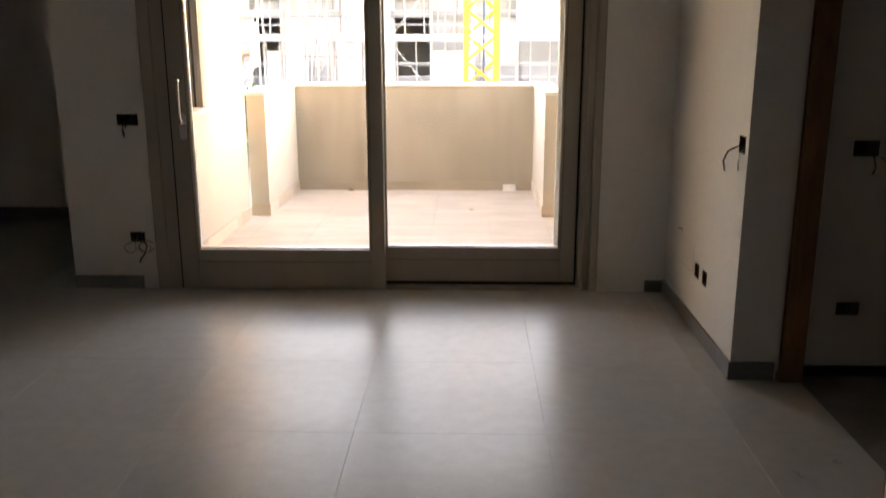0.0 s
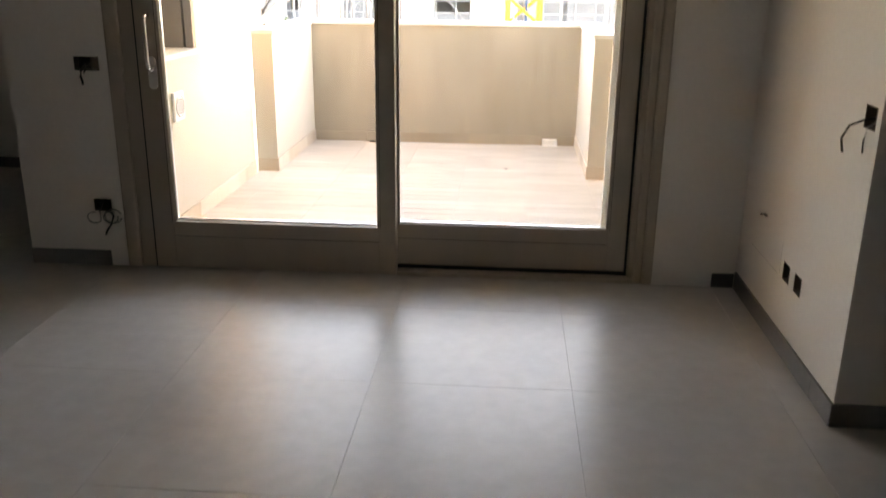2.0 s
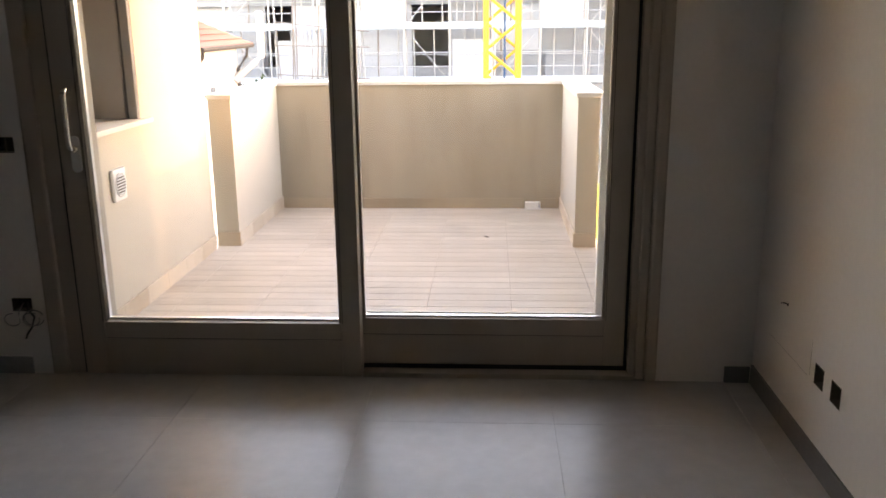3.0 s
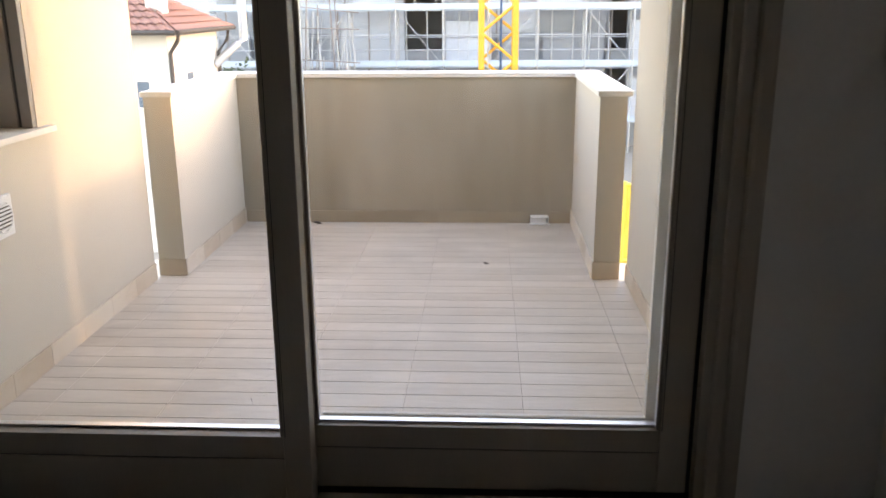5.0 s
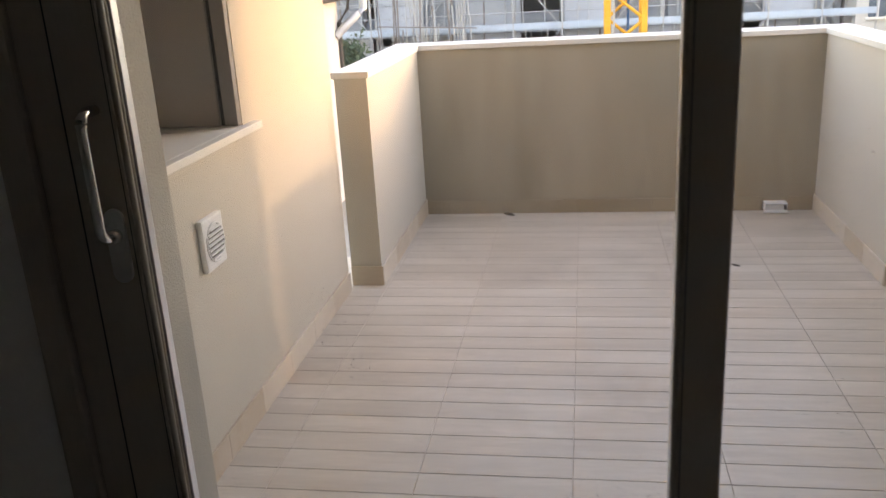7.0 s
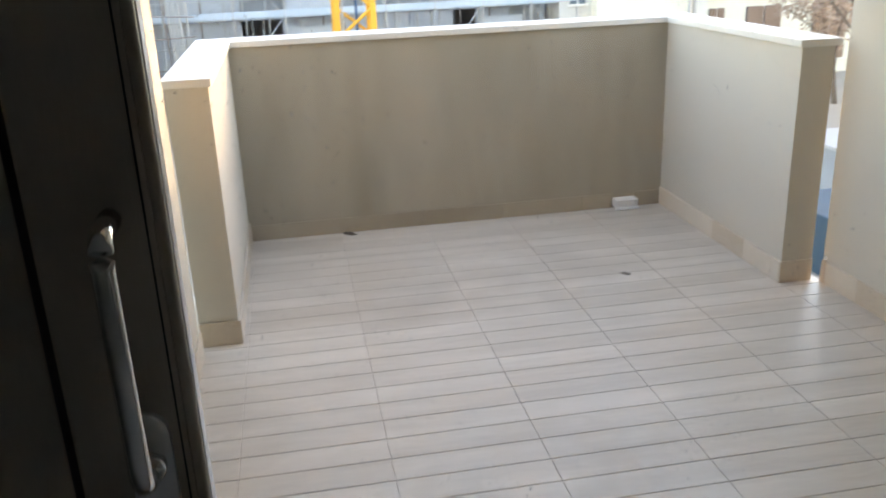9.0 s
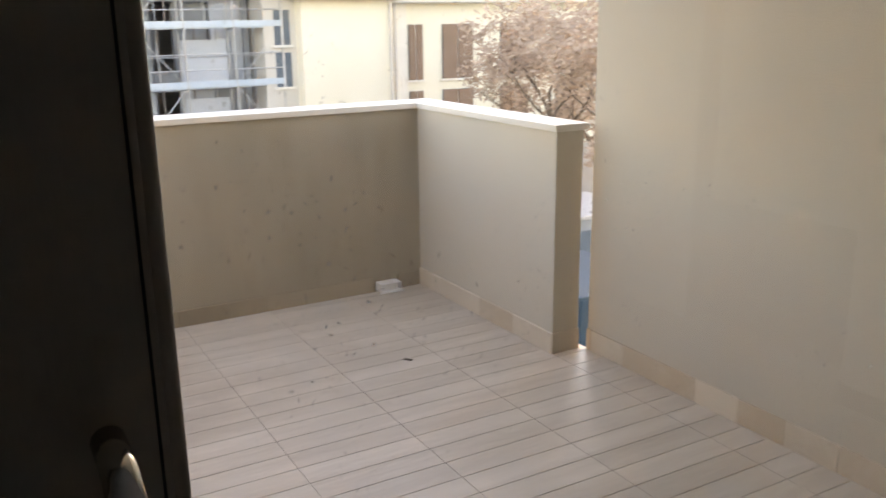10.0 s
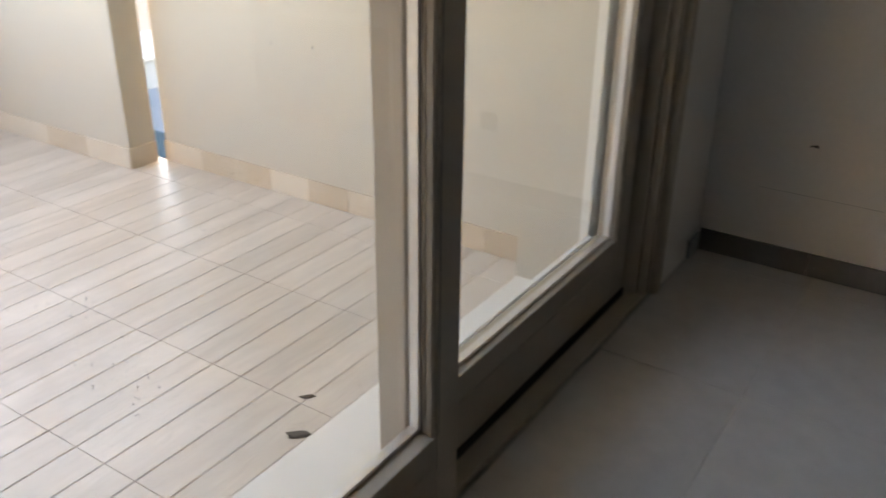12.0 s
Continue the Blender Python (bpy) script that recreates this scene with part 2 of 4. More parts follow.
# ---- mesh helpers ----
def box(bm, x0, x1, y0, y1, z0, z1, bevel=0.0):
    v = [bm.verts.new((x, y, z)) for x in (x0, x1) for y in (y0, y1) for z in (z0, z1)]
    fs = [bm.faces.new([v[i] for i in q]) for q in
          ((0, 1, 3, 2), (4, 6, 7, 5), (0, 4, 5, 1), (2, 3, 7, 6), (0, 2, 6, 4), (1, 5, 7, 3))]
    if bevel:
        es = {e for f in fs for e in f.edges}
        bmesh.ops.bevel(bm, geom=list(es), offset=bevel, segments=2, affect="EDGES", profile=0.6)
    return bm


def boxes(*rows, bevel=0.0):
    bm = bmesh.new()
    for r in rows:
        box(bm, *r, bevel=bevel)
    return bm


def tube(bm, pts, r, sides=8, closed_ends=True):
    """A round bar along the points."""
    pts = [Vector(p) for p in pts]
    rings = []
    for i, p in enumerate(pts):
        a = pts[max(i - 1, 0)]
        b = pts[min(i + 1, len(pts) - 1)]
        d = (b - a).normalized()
        up = Vector((0, 0, 1)) if abs(d.z) < 0.9 else Vector((0, 1, 0))
        s = d.cross(up).normalized()
        t = s.cross(d).normalized()
        rr = r[i] if isinstance(r, (list, tuple)) else r
        rings.append([bm.verts.new(p + rr * (math.cos(2 * math.pi * k / sides) * s + math.sin(2 * math.pi * k / sides) * t))
                      for k in range(sides)])
    for A, B in zip(rings, rings[1:]):
        for k in range(sides):
            bm.faces.new((A[k], A[(k + 1) % sides], B[(k + 1) % sides], B[k]))
    if closed_ends:
        bm.faces.new(rings[0][::-1])
        bm.faces.new(rings[-1])
    return bm


def mesh_of(name, bm, *mats, smooth=False):
    bmesh.ops.recalc_face_normals(bm, faces=bm.faces)
    me = bpy.data.meshes.new(name)
    bm.to_mesh(me)
    bm.free()
    for m in mats:
        me.materials.append(m)
    if smooth:
        for p in me.polygons:
            p.use_smooth = True
    return me


def part(name, bm, material, parent, label="", smooth=False):
    ob = new(name, mesh_of(name, bm, material, smooth=smooth))
    ob.parent = parent
    return tagged(ob, label)


def thing(name, label, category, at=(0, 0, 0), group="", kind=""):
    ob = new(name)
    ob.matrix_world = pose(*at)
    ob.empty_display_size = 0.1
    return tagged(ob, label, category, group, kind)


def solid(name, bm, material, label, category, kind="", smooth=False, group=""):
    return tagged(new(name, mesh_of(name, bm, material, smooth=smooth)), label, category, group, kind)


def wall(name, axis, p0, p1, u0, u1, z0, z1, low, high, side, label, holes=()):
    """A wall with thickness p0..p1 along axis, u0..u1 along the other, real holes (ua, ub, za, zb),
    and its own finish on the low face, the high face and the edges."""
    us = sorted({u0, u1, *[min(max(h[i], u0), u1) for h in holes for i in (0, 1)]})
    zs = sorted({z0, z1, *[min(max(h[i], z0), z1) for h in holes for i in (2, 3)]})
    bm = bmesh.new()
    vs = {}

    def v(p, i, j):
        if (p, i, j) not in vs:
            q = (p, us[i], zs[j]) if axis == "x" else (us[i], p, zs[j])
            vs[p, i, j] = bm.verts.new(q)
        return vs[p, i, j]

    def full(i, j):
        if not (0 <= i < len(us) - 1 and 0 <= j < len(zs) - 1):
            return False
        u, z = (us[i] + us[i + 1]) / 2, (zs[j] + zs[j + 1]) / 2
        return not any(h[0] < u < h[1] and h[2] < z < h[3] for h in holes)

    for i in range(len(us) - 1):
        for j in range(len(zs) - 1):
            if not full(i, j):
                continue
            for p, k in ((p0, 0), (p1, 1)):
                f = bm.faces.new((v(p, i, j), v(p, i + 1, j), v(p, i + 1, j + 1), v(p, i, j + 1)))
                f.material_index = k
            for (di, dj), (a, b) in (((-1, 0), ((i, j), (i, j + 1))), ((1, 0), ((i + 1, j), (i + 1, j + 1))),
                                     ((0, -1), ((i, j), (i + 1, j))), ((0, 1), ((i, j + 1), (i + 1, j + 1)))):
                if not full(i + di, j + dj):
                    f = bm.faces.new((v(p0, *a), v(p0, *b), v(p1, *b), v(p1, *a)))
                    f.material_index = 2
    return tagged(new(name, mesh_of(name, bm, low, high, side)), label, "wall", kind="structure")


# ---- structure: the room ----
H = 2.70          # ceiling height
DOOR_H = 2.42     # height of the sliding door's opening
TZ = -0.098       # terrace floor
WY = 4.94         # inner face of the wall that holds the sliding door
BOX_L = [(-1.470, -1.345, 0.995, 1.062), (-1.452, -1.362, 0.292, 0.353)]
BOX_R = [(3.625, 3.715, 1.010, 1.085), (4.195, 4.275, 0.290, 0.365), (4.05, 4.13, 0.290, 0.365)]
BOX_S = [(2.253, 2.362, 0.997, 1.065), (2.255, 2.358, 0.278, 0.338)]

wall("wall_north_nib", "y", WY, 5.45, -1.815, -1.30, 0, H, PLASTER, STUCCO, PLASTER,
     "white plastered wall end beside the sliding door", BOX_L)
wall("wall_north_reveal", "y", 5.14, 5.45, -1.30, -1.224, TZ, DOOR_H, PLASTER, STUCCO, ROUGHREVEAL,
     "cream rendered door reveal on the terrace side")
wall("wall_north_nib_east", "y", WY, 5.45, 1.369, 1.775, TZ, H, PLASTER, STUCCO, PLASTER,
     "white plastered wall end between sliding door and corner")
wall("wall_north_reveal_east", "y", 5.14, 5.45, 1.30, 1.369, TZ, DOOR_H, PLASTER, STUCCO, STUCCO,
     "cream rendered door reveal on the terrace side")
wall("wall_north_lintel", "y", WY, 5.45, -1.30, 1.369, DOOR_H, H, PLASTER, STUCCO, STUCCO, "plastered wall above the sliding door")
wall("wall_east_pier", "x", 1.775, 1.98, 3.59, 5.45, TZ, H, PLASTER, PLASTER, PLASTER,
     "white plastered wall with open socket boxes", BOX_R)
wall("wall_east", "x", 1.98, 2.09, -2.6, 2.545, 0, H, PLASTER, PLASTER, PLASTER, "white plastered partition wall")
wall("wall_east_lintel", "x", 1.98, 2.09, 2.545, 3.59, 2.14, H, PLASTER, PLASTER, PLASTER, "white plastered wall above the door opening")
wall("wall_side_room_north", "y", 3.68, 3.95, 1.98, 4.4, -0.02, H, PLASTER, PLASTER, PLASTER,
     "dim plastered wall of the unfinished side room", BOX_S)
wall("wall_side_room_east", "x", 4.4, 4.6, -0.6, 3.95, -0.02, H, PLASTER, PLASTER, PLASTER, "plastered wall of the side room")
wall("wall_side_room_south", "y", -0.8, -0.6, 2.09, 4.6, -0.02, H, PLASTER, PLASTER, PLASTER, "plastered wall of the side room")
wall("wall_west", "x", -4.8, -4.6, -2.6, 7.2, 0, H, PLASTER, PLASTER, PLASTER, "white plastered wall")
wall("wall_alcove_north", "y", 7.05, 7.5, -4.6, -1.815, 0, H, PLASTER, STUCCO, STUCCO, "white plastered wall deep in the room")
wall("wall_south", "y", -2.8, -2.6, -4.8, 2.09, 0, H, PLASTER, PLASTER, PLASTER, "white plastered wall")
WX, EX = -1.382, 1.46    # inner faces of the terrace side walls
WIN = (5.47, 6.36, 0.956, 2.30)
wall("wall_terrace_west", "x", -1.815, WX, 5.45, 7.50, TZ - 0.3, 3.0, PLASTER, STUCCO, STUCCO,
     "cream rendered terrace wall with a deep window", [WIN])
wall("wall_terrace_east", "x", EX, 1.86, 5.45, 7.556, TZ - 0.3, 3.0, STUCCO, STUCCO, STUCCO, "pale rendered terrace wall")

solid("ceiling", boxes((-4.8, 4.6, -2.8, 5.45, H, H + 0.3), (-4.8, -1.815, 5.45, 7.5, H, H + 0.3)), PLASTER,
      "white plastered ceiling", "ceiling", "structure")
solid("terrace_ceiling", boxes((-1.815, 1.86, 5.45, 7.52, 2.78, 3.0)), STUCCO,
      "cream rendered underside of the balcony above", "ceiling", "structure")

floor = solid("floor", boxes((-4.6, 2.083, -2.6, WY, -0.15, -0.004), (-4.6, -1.815, WY, 7.05, -0.15, -0.004),
                             (-1.30, 1.369, WY, 5.14, -0.15, -0.004)), GROUT,
              "large grey porcelain floor tiles with thin dark joints", "floor", "structure")
solid("side_room_floor", boxes((2.083, 4.4, -0.6, 3.68, -0.15, -0.012)), SCREED,
      "rough unfinished screed floor", "floor", "structure")
terrace_floor = solid("terrace_floor", boxes((WX, EX, 5.14, 8.95, -0.4, TZ - 0.004)), PLANKGROUT,
                      "beige wood-look terrace floor with brown joints", "floor", "structure")

# ---- parapet ----
PL0, PL1, PR0, PR1, PY0, PY1, PZ = -1.39, -1.225, 1.266, 1.422, 7.59, 8.95, 0.99
parapet = tagged(new("parapet", mesh_of("parapet", boxes(
    (PL0, PL1, PY0, PY1 + 0.2, TZ - 0.35, PZ), (PR0, PR1, PY0, PY1 + 0.2, TZ - 0.35, PZ)), STUCCO)),
    "cream rendered parapet with white stone coping", "parapet", kind="structure")
# the house-facing side gets the stucco with shade and stains in its colour
wall("parapet_front", "y", PY1, PY1 + 0.2, PL1, PR0, TZ - 0.35, PZ, STAINEDSHADE, STUCCO, STUCCO,
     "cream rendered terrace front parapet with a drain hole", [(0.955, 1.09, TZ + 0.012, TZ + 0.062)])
OV = 0.014
for x0, x1, y0, y1 in ((PL0 - OV, PL1 + OV, PY0 - 0.012, PY1 - OV), (PR0 - OV, PR1 + 0.03, PY0 - 0.012, PY1 - OV),
                       (PL0 - OV, PR1 + 0.03, PY1 - OV, PY1 + 0.23)):
    part("coping", boxes((x0 + 0.0005, x1 - 0.0005, y0 + 0.0005, y1 - 0.0005, PZ, PZ + 0.032), bevel=0.004), COPING, parapet, "white stone coping slab")


# ---- sliding door ----
def leaf(x0, x1, y0, y1, glass_y, sl, sr, foot):
    """One glazed leaf: stiles, rails, bead, pane with a bright spacer."""
    d = thing("sliding_door", "taupe wooden sliding door leaf with a large clear pane", "door", (x0, y0, 0.003), "leaves of the sliding door")
    o = Vector((x0, y0, 0.003))

    def rel(a, b, c, e, f, g, bv=0.004):
        return boxes((a - o.x, b - o.x, c - o.y, e - o.y, f - o.z, g - o.z), bevel=bv)

    rb, rt = 0.247, DOOR_H - 0.14
    part("stile", rel(x0, x0 + sl, y0, y1, foot, DOOR_H - 0.05), DOORPAINT, d)
    part("stile", rel(x1 - sr, x1, y0, y1, foot, DOOR_H - 0.05), DOORPAINT, d)
    part("bottom_rail", rel(x0 + sl, x1 - sr, y0 + 0.001, y1 - 0.001, foot, 0.171, 0.002), DOORPAINT, d)
    part("bottom_rail", rel(x0 + sl, x1 - sr, y0 + 0.001, y1 - 0.001, 0.1735, rb, 0.002), DOORPAINT, d)
    part("rail_joint", rel(x0 + sl, x1 - sr, y0 + 0.004, y1 - 0.004, 0.171, 0.1735, 0), GASKET, d, "dark joint line in the rail")
    part("top_rail", rel(x0 + sl, x1 - sr, y0 + 0.001, y1 - 0.001, rt, DOOR_H - 0.05), DOORPAINT, d)
    a, b = x0 + sl, x1 - sr
    for q in ((a, a + 0.008, glass_y - 0.012, glass_y + 0.012, rb, rt), (b - 0.008, b, glass_y - 0.012, glass_y + 0.012, rb, rt),
              (a + 0.008, b - 0.008, glass_y - 0.012, glass_y + 0.012, rb, rb + 0.008), (a + 0.008, b - 0.008, glass_y - 0.012, glass_y + 0.012, rt - 0.008, rt)):
        part("glazing_spacer", rel(*q, 0.0015), ALU, d, "bright aluminium glazing spacer")
    for q in ((a, a + 0.012, y0 + 0.006, glass_y - 0.014, rb, rt), (b - 0.012, b, y0 + 0.006, glass_y - 0.014, rb, rt)):
        u0, u1 = (q[0], q[0] + 0.003) if q[0] == a else (q[1] - 0.003, q[1])
        part("glazing_bead", rel(u0, u1, q[2], q[3] - 0.008, q[4], q[5], 0.0), DOORPAINT, d)
        part("gasket", rel(u0, u1, q[3] - 0.008, q[3], q[4], q[5], 0.0), GASKET, d, "black glazing gasket")
        for dy in (0.014, 0.026):
            rib = tube(bmesh.new(), [((u0 + u1) / 2 - o.x, q[2] + dy - o.y, rb - o.z), ((u0 + u1) / 2 - o.x, q[2] + dy - o.y, rt - o.z)], 0.0048, 8)
            part("rounded_bead", rib, DOORPAINT, d, "rounded taupe glazing bead", smooth=True)
    for u in (x0 + sl - 0.0075, x1 - sr + 0.0055):
        part("stile_joint", rel(u, u + 0.002, y0 - 0.0004, y0 + 0.002, rb, rt, 0), GASKET, d, "dark joint line in the stile")
    for u in (a + 0.004, b - 0.004):
        bead = tube(bmesh.new(), [(u - o.x, y0 + 0.010 - o.y, rb - o.z), (u - o.x, y0 + 0.010 - o.y, rt - o.z)], 0.007, 10)
        part("rounded_bead", bead, DOORPAINT, d, "rounded taupe glazing bead", smooth=True)
    pane = part("pane", rel(a + 0.002, b - 0.002, glass_y - 0.003, glass_y + 0.003, rb + 0.002, rt - 0.002, 0), CLEAR, d, "clear dusty glass pane")
    pane.data.materials.append(GLASS)
    for poly in pane.data.polygons:
        if poly.normal.y < -0.9:
            poly.material_index = 1
    pane.visible_shadow = False
    return d


inner = leaf(-1.148, 0.093, 4.937, 5.008, 4.99, 0.106, 0.083, 0.003)
outer = leaf(0.010, 1.241, 5.018, 5.09, 5.054, 0.083, 0.090, 0.034)
for q in ((1.112, 1.235, 0.087, 0.118, 0.20, DOOR_H - 0.09), (0.092, 1.111, 0.073, 0.090, 0.222, 0.250)):
    part("cover_strip", boxes(q, bevel=0.003), COPING, outer, "pale weather strip on the terrace side")

# lift handle on the inner leaf
plate = bmesh.new()
ob_in = Vector((-1.148, 4.937, 0.003))
hx, hy = -1.078 - ob_in.x, 4.937 - ob_in.y


def rounded_plate(bm, cx, y0, y1, z0, z1, w, n=8):
    ring = [(cx + w * math.cos(a), z1 - w + w * math.sin(a)) for a in [math.pi * k / n for k in range(n + 1)]]
    ring += [(cx + w * math.cos(a), z0 + w + w * math.sin(a)) for a in [math.pi + math.pi * k / n for k in range(n + 1)]]
    A = [bm.verts.new((x, y0, z)) for x, z in ring]
    B = [bm.verts.new((x, y1, z)) for x, z in ring]
    bm.faces.new(A)
    bm.faces.new(B[::-1])
    for i in range(len(A)):
        bm.faces.new((A[i], A[(i + 1) % len(A)], B[(i + 1) % len(A)], B[i]))
    return bm


hp = part("handle_plate", rounded_plate(plate, hx, hy - 0.008, hy + 0.002, 0.910, 1.064, 0.0205), ALU, inner, "satin grey oval handle plate")
G0, G1, GR, OUT = 1.010, 1.258, 0.027, 0.058
part("rosette", tube(bmesh.new(), [(hx, hy - 0.006, G0), (hx, hy - 0.018, G0), (hx, hy - 0.022, G0)], [0.0145, 0.0145, 0.0115], 16), CHROME, inner, "satin chrome rosette", smooth=True)
grip = bmesh.new()
bend = [math.radians(a) for a in (15, 30, 45, 60, 75, 90)]
path = [(hx, hy - 0.002, G0), (hx, hy - OUT + GR, G0)]
path += [(hx, hy - OUT + GR - GR * math.sin(a), G0 + GR - GR * math.cos(a)) for a in bend]
path += [(hx, hy - OUT, G0 + GR + (G1 - G0 - 2 * GR) * k / 5) for k in range(1, 5)]
path += [(hx, hy - OUT + GR - GR * math.cos(a), G1 - GR + GR * math.sin(a)) for a in [0.0] + bend]
path += [(hx, hy - 0.002, G1)]
part("handle_grip", tube(grip, path, 0.0105, 12), CHROME, inner, "satin chrome lift handle", smooth=True)

frame_thing = thing("door_frame", "taupe wooden door frame with stepped casing and floor track", "door frame", (0, 4.95, 0), kind="structure")


def fr(*q, bv=0.003):
    return boxes((q[0], q[1], q[2] - 4.95, q[3] - 4.95, q[4], q[5]), bevel=bv)


part("jamb", fr(-1.30, -1.160, 4.955, 5.14, TZ + 0.02, DOOR_H), DOORPAINT, frame_thing)
part("casing", fr(-1.30, -1.228, 4.928, 4.955, 0, DOOR_H, bv=0.010), DOORPAINT, frame_thing)
part("gasket", fr(-1.160, -1.1485, 4.952, 5.10, 0.0, DOOR_H - 0.05, bv=0), GASKET, frame_thing, "black seal gap")
part("jamb", fr(1.254, 1.369, 4.975, 5.14, TZ + 0.02, DOOR_H), DOORPAINT, frame_thing)
part("casing", fr(1.320, 1.369, 4.925, 4.975, 0, DOOR_H, bv=0.012), DOORPAINT, frame_thing)
part("casing", fr(1.280, 1.320, 4.948, 4.975, 0, DOOR_H, bv=0.008), DOORPAINT, frame_thing)
part("gasket", fr(1.2415, 1.254, 5.026, 5.10, 0.0, DOOR_H - 0.05, bv=0), GASKET, frame_thing, "black seal gap")
part("head", fr(-1.160, 1.254, 4.955, 5.14, DOOR_H - 0.05, DOOR_H), DOORPAINT, frame_thing)
part("track", fr(0.096, 1.280, 4.950, 5.009, -0.004, 0.018), DOORPAINT, frame_thing, "taupe floor track")
part("track", fr(0.096, 1.254, 5.0095, 5.016, 0.0, 0.010), GASKET, frame_thing, "black track recess")
part("track", fr(-1.160, 1.254, 5.017, 5.14, TZ + 0.02, 0.033), GASKET, frame_thing, "black track recess")
solid("threshold", boxes((-1.30, 1.369, 5.142, 5.448, TZ - 0.003, TZ + 0.028), bevel=0.004), COPING,
      "white stone threshold slab outside the sliding door", "threshold", "structure")


# ---- window in the terrace wall ----
win = thing("window_1", "deep window with taupe metal lining and closed roller shutter", "window", (-1.5, 6.0, 0.985), kind="structure")


def wr(*q, bv=0.003):
    return boxes((q[0] + 1.5, q[1] + 1.5, q[2] - 6.0, q[3] - 6.0, q[4] - 0.985, q[5] - 0.985), bevel=bv)


for y0, y1, g0, g1 in ((6.325, 6.359, 6.338, 6.359), (5.471, 5.505, 5.471, 5.492)):
    part("window_frame", wr(-1.434, -1.384, y0, y1, 0.987, 2.299), GREYFRAME, win, "grey shutter guide")
    part("gasket", wr(-1.452, -1.4345, g0, g1, 0.987, 2.299, bv=0), GASKET, win, "black shutter groove")
    part("lining", wr(-1.80, -1.4525, y0, y1, 0.987, 2.299), TAUPE, win, "taupe metal lining")
part("window_frame", wr(-1.80, -1.384, 5.505, 6.325, 2.26, 2.299), GREYFRAME, win)
for k in range(24):
    z = 1.0 + k * 0.052
    part("shutter_slat", wr(-1.765, -1.752, 5.505, 6.325, z, z + 0.049, bv=0.003), TAUPE, win, "closed shutter slat")
part("shutter_rail", wr(-1.77, -1.748, 5.505, 6.325, 0.987, 0.9985), GREYFRAME, win)
part("window_sill", wr(WX + 0.001, -1.345, 5.43, 6.46, 0.957, 0.9849), COPING, win, "pale stone window sill")
part("window_sill", wr(-1.80, WX + 0.001, 5.472, 6.358, 0.957, 0.985), COPING, win, "pale stone window sill")


# ---- round grille on the terrace wall ----
def vent():
    v = thing("wall_vent", "white plastic wall vent with a round slatted grille", "vent", (WX, 5.955, 0.672))
    part("body", boxes((0.0, 0.022, -0.078, 0.078, -0.088, 0.088), bevel=0.008), WHITEPLASTIC, v)
    ring = bmesh.new()
    tube(ring, [(0.024, 0.064 * math.cos(a), 0.064 * math.sin(a)) for a in [2 * math.pi * k / 28 for k in range(29)]], 0.004, 6)
    part("ring", ring, WHITEPLASTIC, v)
    for k in range(7):
        z = -0.048 + k * 0.016
        w = math.sqrt(0.062 ** 2 - z * z)
        part("slat", boxes((0.0225, 0.030, -w, w, z - 0.0045, z + 0.002), bevel=0.001), WHITEPLASTIC, v)
        if k < 6:
            w2 = math.sqrt(0.06 ** 2 - (z + 0.008) ** 2)
            part("slot", boxes((0.0222, 0.0232, -w2, w2, z + 0.003, z + 0.010)), BROWNPLASTIC, v, "dark slot between slats")
    return v


vent()


# ---- open socket boxes and their wires ----
def wall_box(axis, face, u0, u1, z0, z1, back, label, wires=(), modules=1):
    """An empty recessed box in the wall: rim, back, module frame, and cables that hang out."""
    u, z = (u0 + u1) / 2, (z0 + z1) / 2
    b = thing("socket_box", label, "socket box", (face, u, z) if axis == "x" else (u, face, z), "open wall boxes")

    def q(p0, p1, a, c, e, f, bv=0.0):
        return boxes((p0, p1, a, c, e, f) if axis == "x" else (a, c, p0, p1, e, f), bevel=bv)

    hu, hz, t = (u1 - u0) / 2, (z1 - z0) / 2, 0.004
    part("back", q(back * 0.045, back * 0.049, -hu + 0.001, hu - 0.001, -hz + 0.001, hz - 0.001), BLACKPLASTIC, b)
    for a in ((-hu + 0.0005, -hu + t, -hz + 0.0005, hz - 0.0005), (hu - t, hu - 0.0005, -hz + 0.0005, hz - 0.0005)):
        part("side", q(min(-back * 0.001, back * 0.045), max(-back * 0.001, back * 0.045), *a), BROWNPLASTIC, b)
    for a in ((-hu + t, hu - t, -hz + 0.0005, -hz + t), (-hu + t, hu - t, hz - t, hz - 0.0005)):
        part("side", q(min(-back * 0.001, back * 0.045), max(-back * 0.001, back * 0.045), *a), BROWNPLASTIC, b)
    if modules > 1:
        part("divider", q(min(back * 0.004, back * 0.045), max(back * 0.004, back * 0.045), hu * 0.28, hu * 0.36, -hz + t, hz - t), BROWNPLASTIC, b)
        part("module", q(min(back * 0.01, back * 0.03), max(back * 0.01, back * 0.03), hu * 0.4, hu - t - 0.001, -hz * 0.8, hz * 0.8, 0.002), BROWNPLASTIC, b, "dusty module in the box")
    for pts, r, m in wires:
        w = bmesh.new()
        part("wire", tube(w, pts, r, 6), m, b, "loose cable end", smooth=True)
    return b


def loop(cx, y, cz, r, n=14, a0=0.4, a1=6.0, drift=0.0):
    return [(cx + r * math.cos(a0 + (a1 - a0) * k / n), y + drift * k / n, cz + r * 0.8 * math.sin(a0 + (a1 - a0) * k / n)) for k in range(n + 1)]


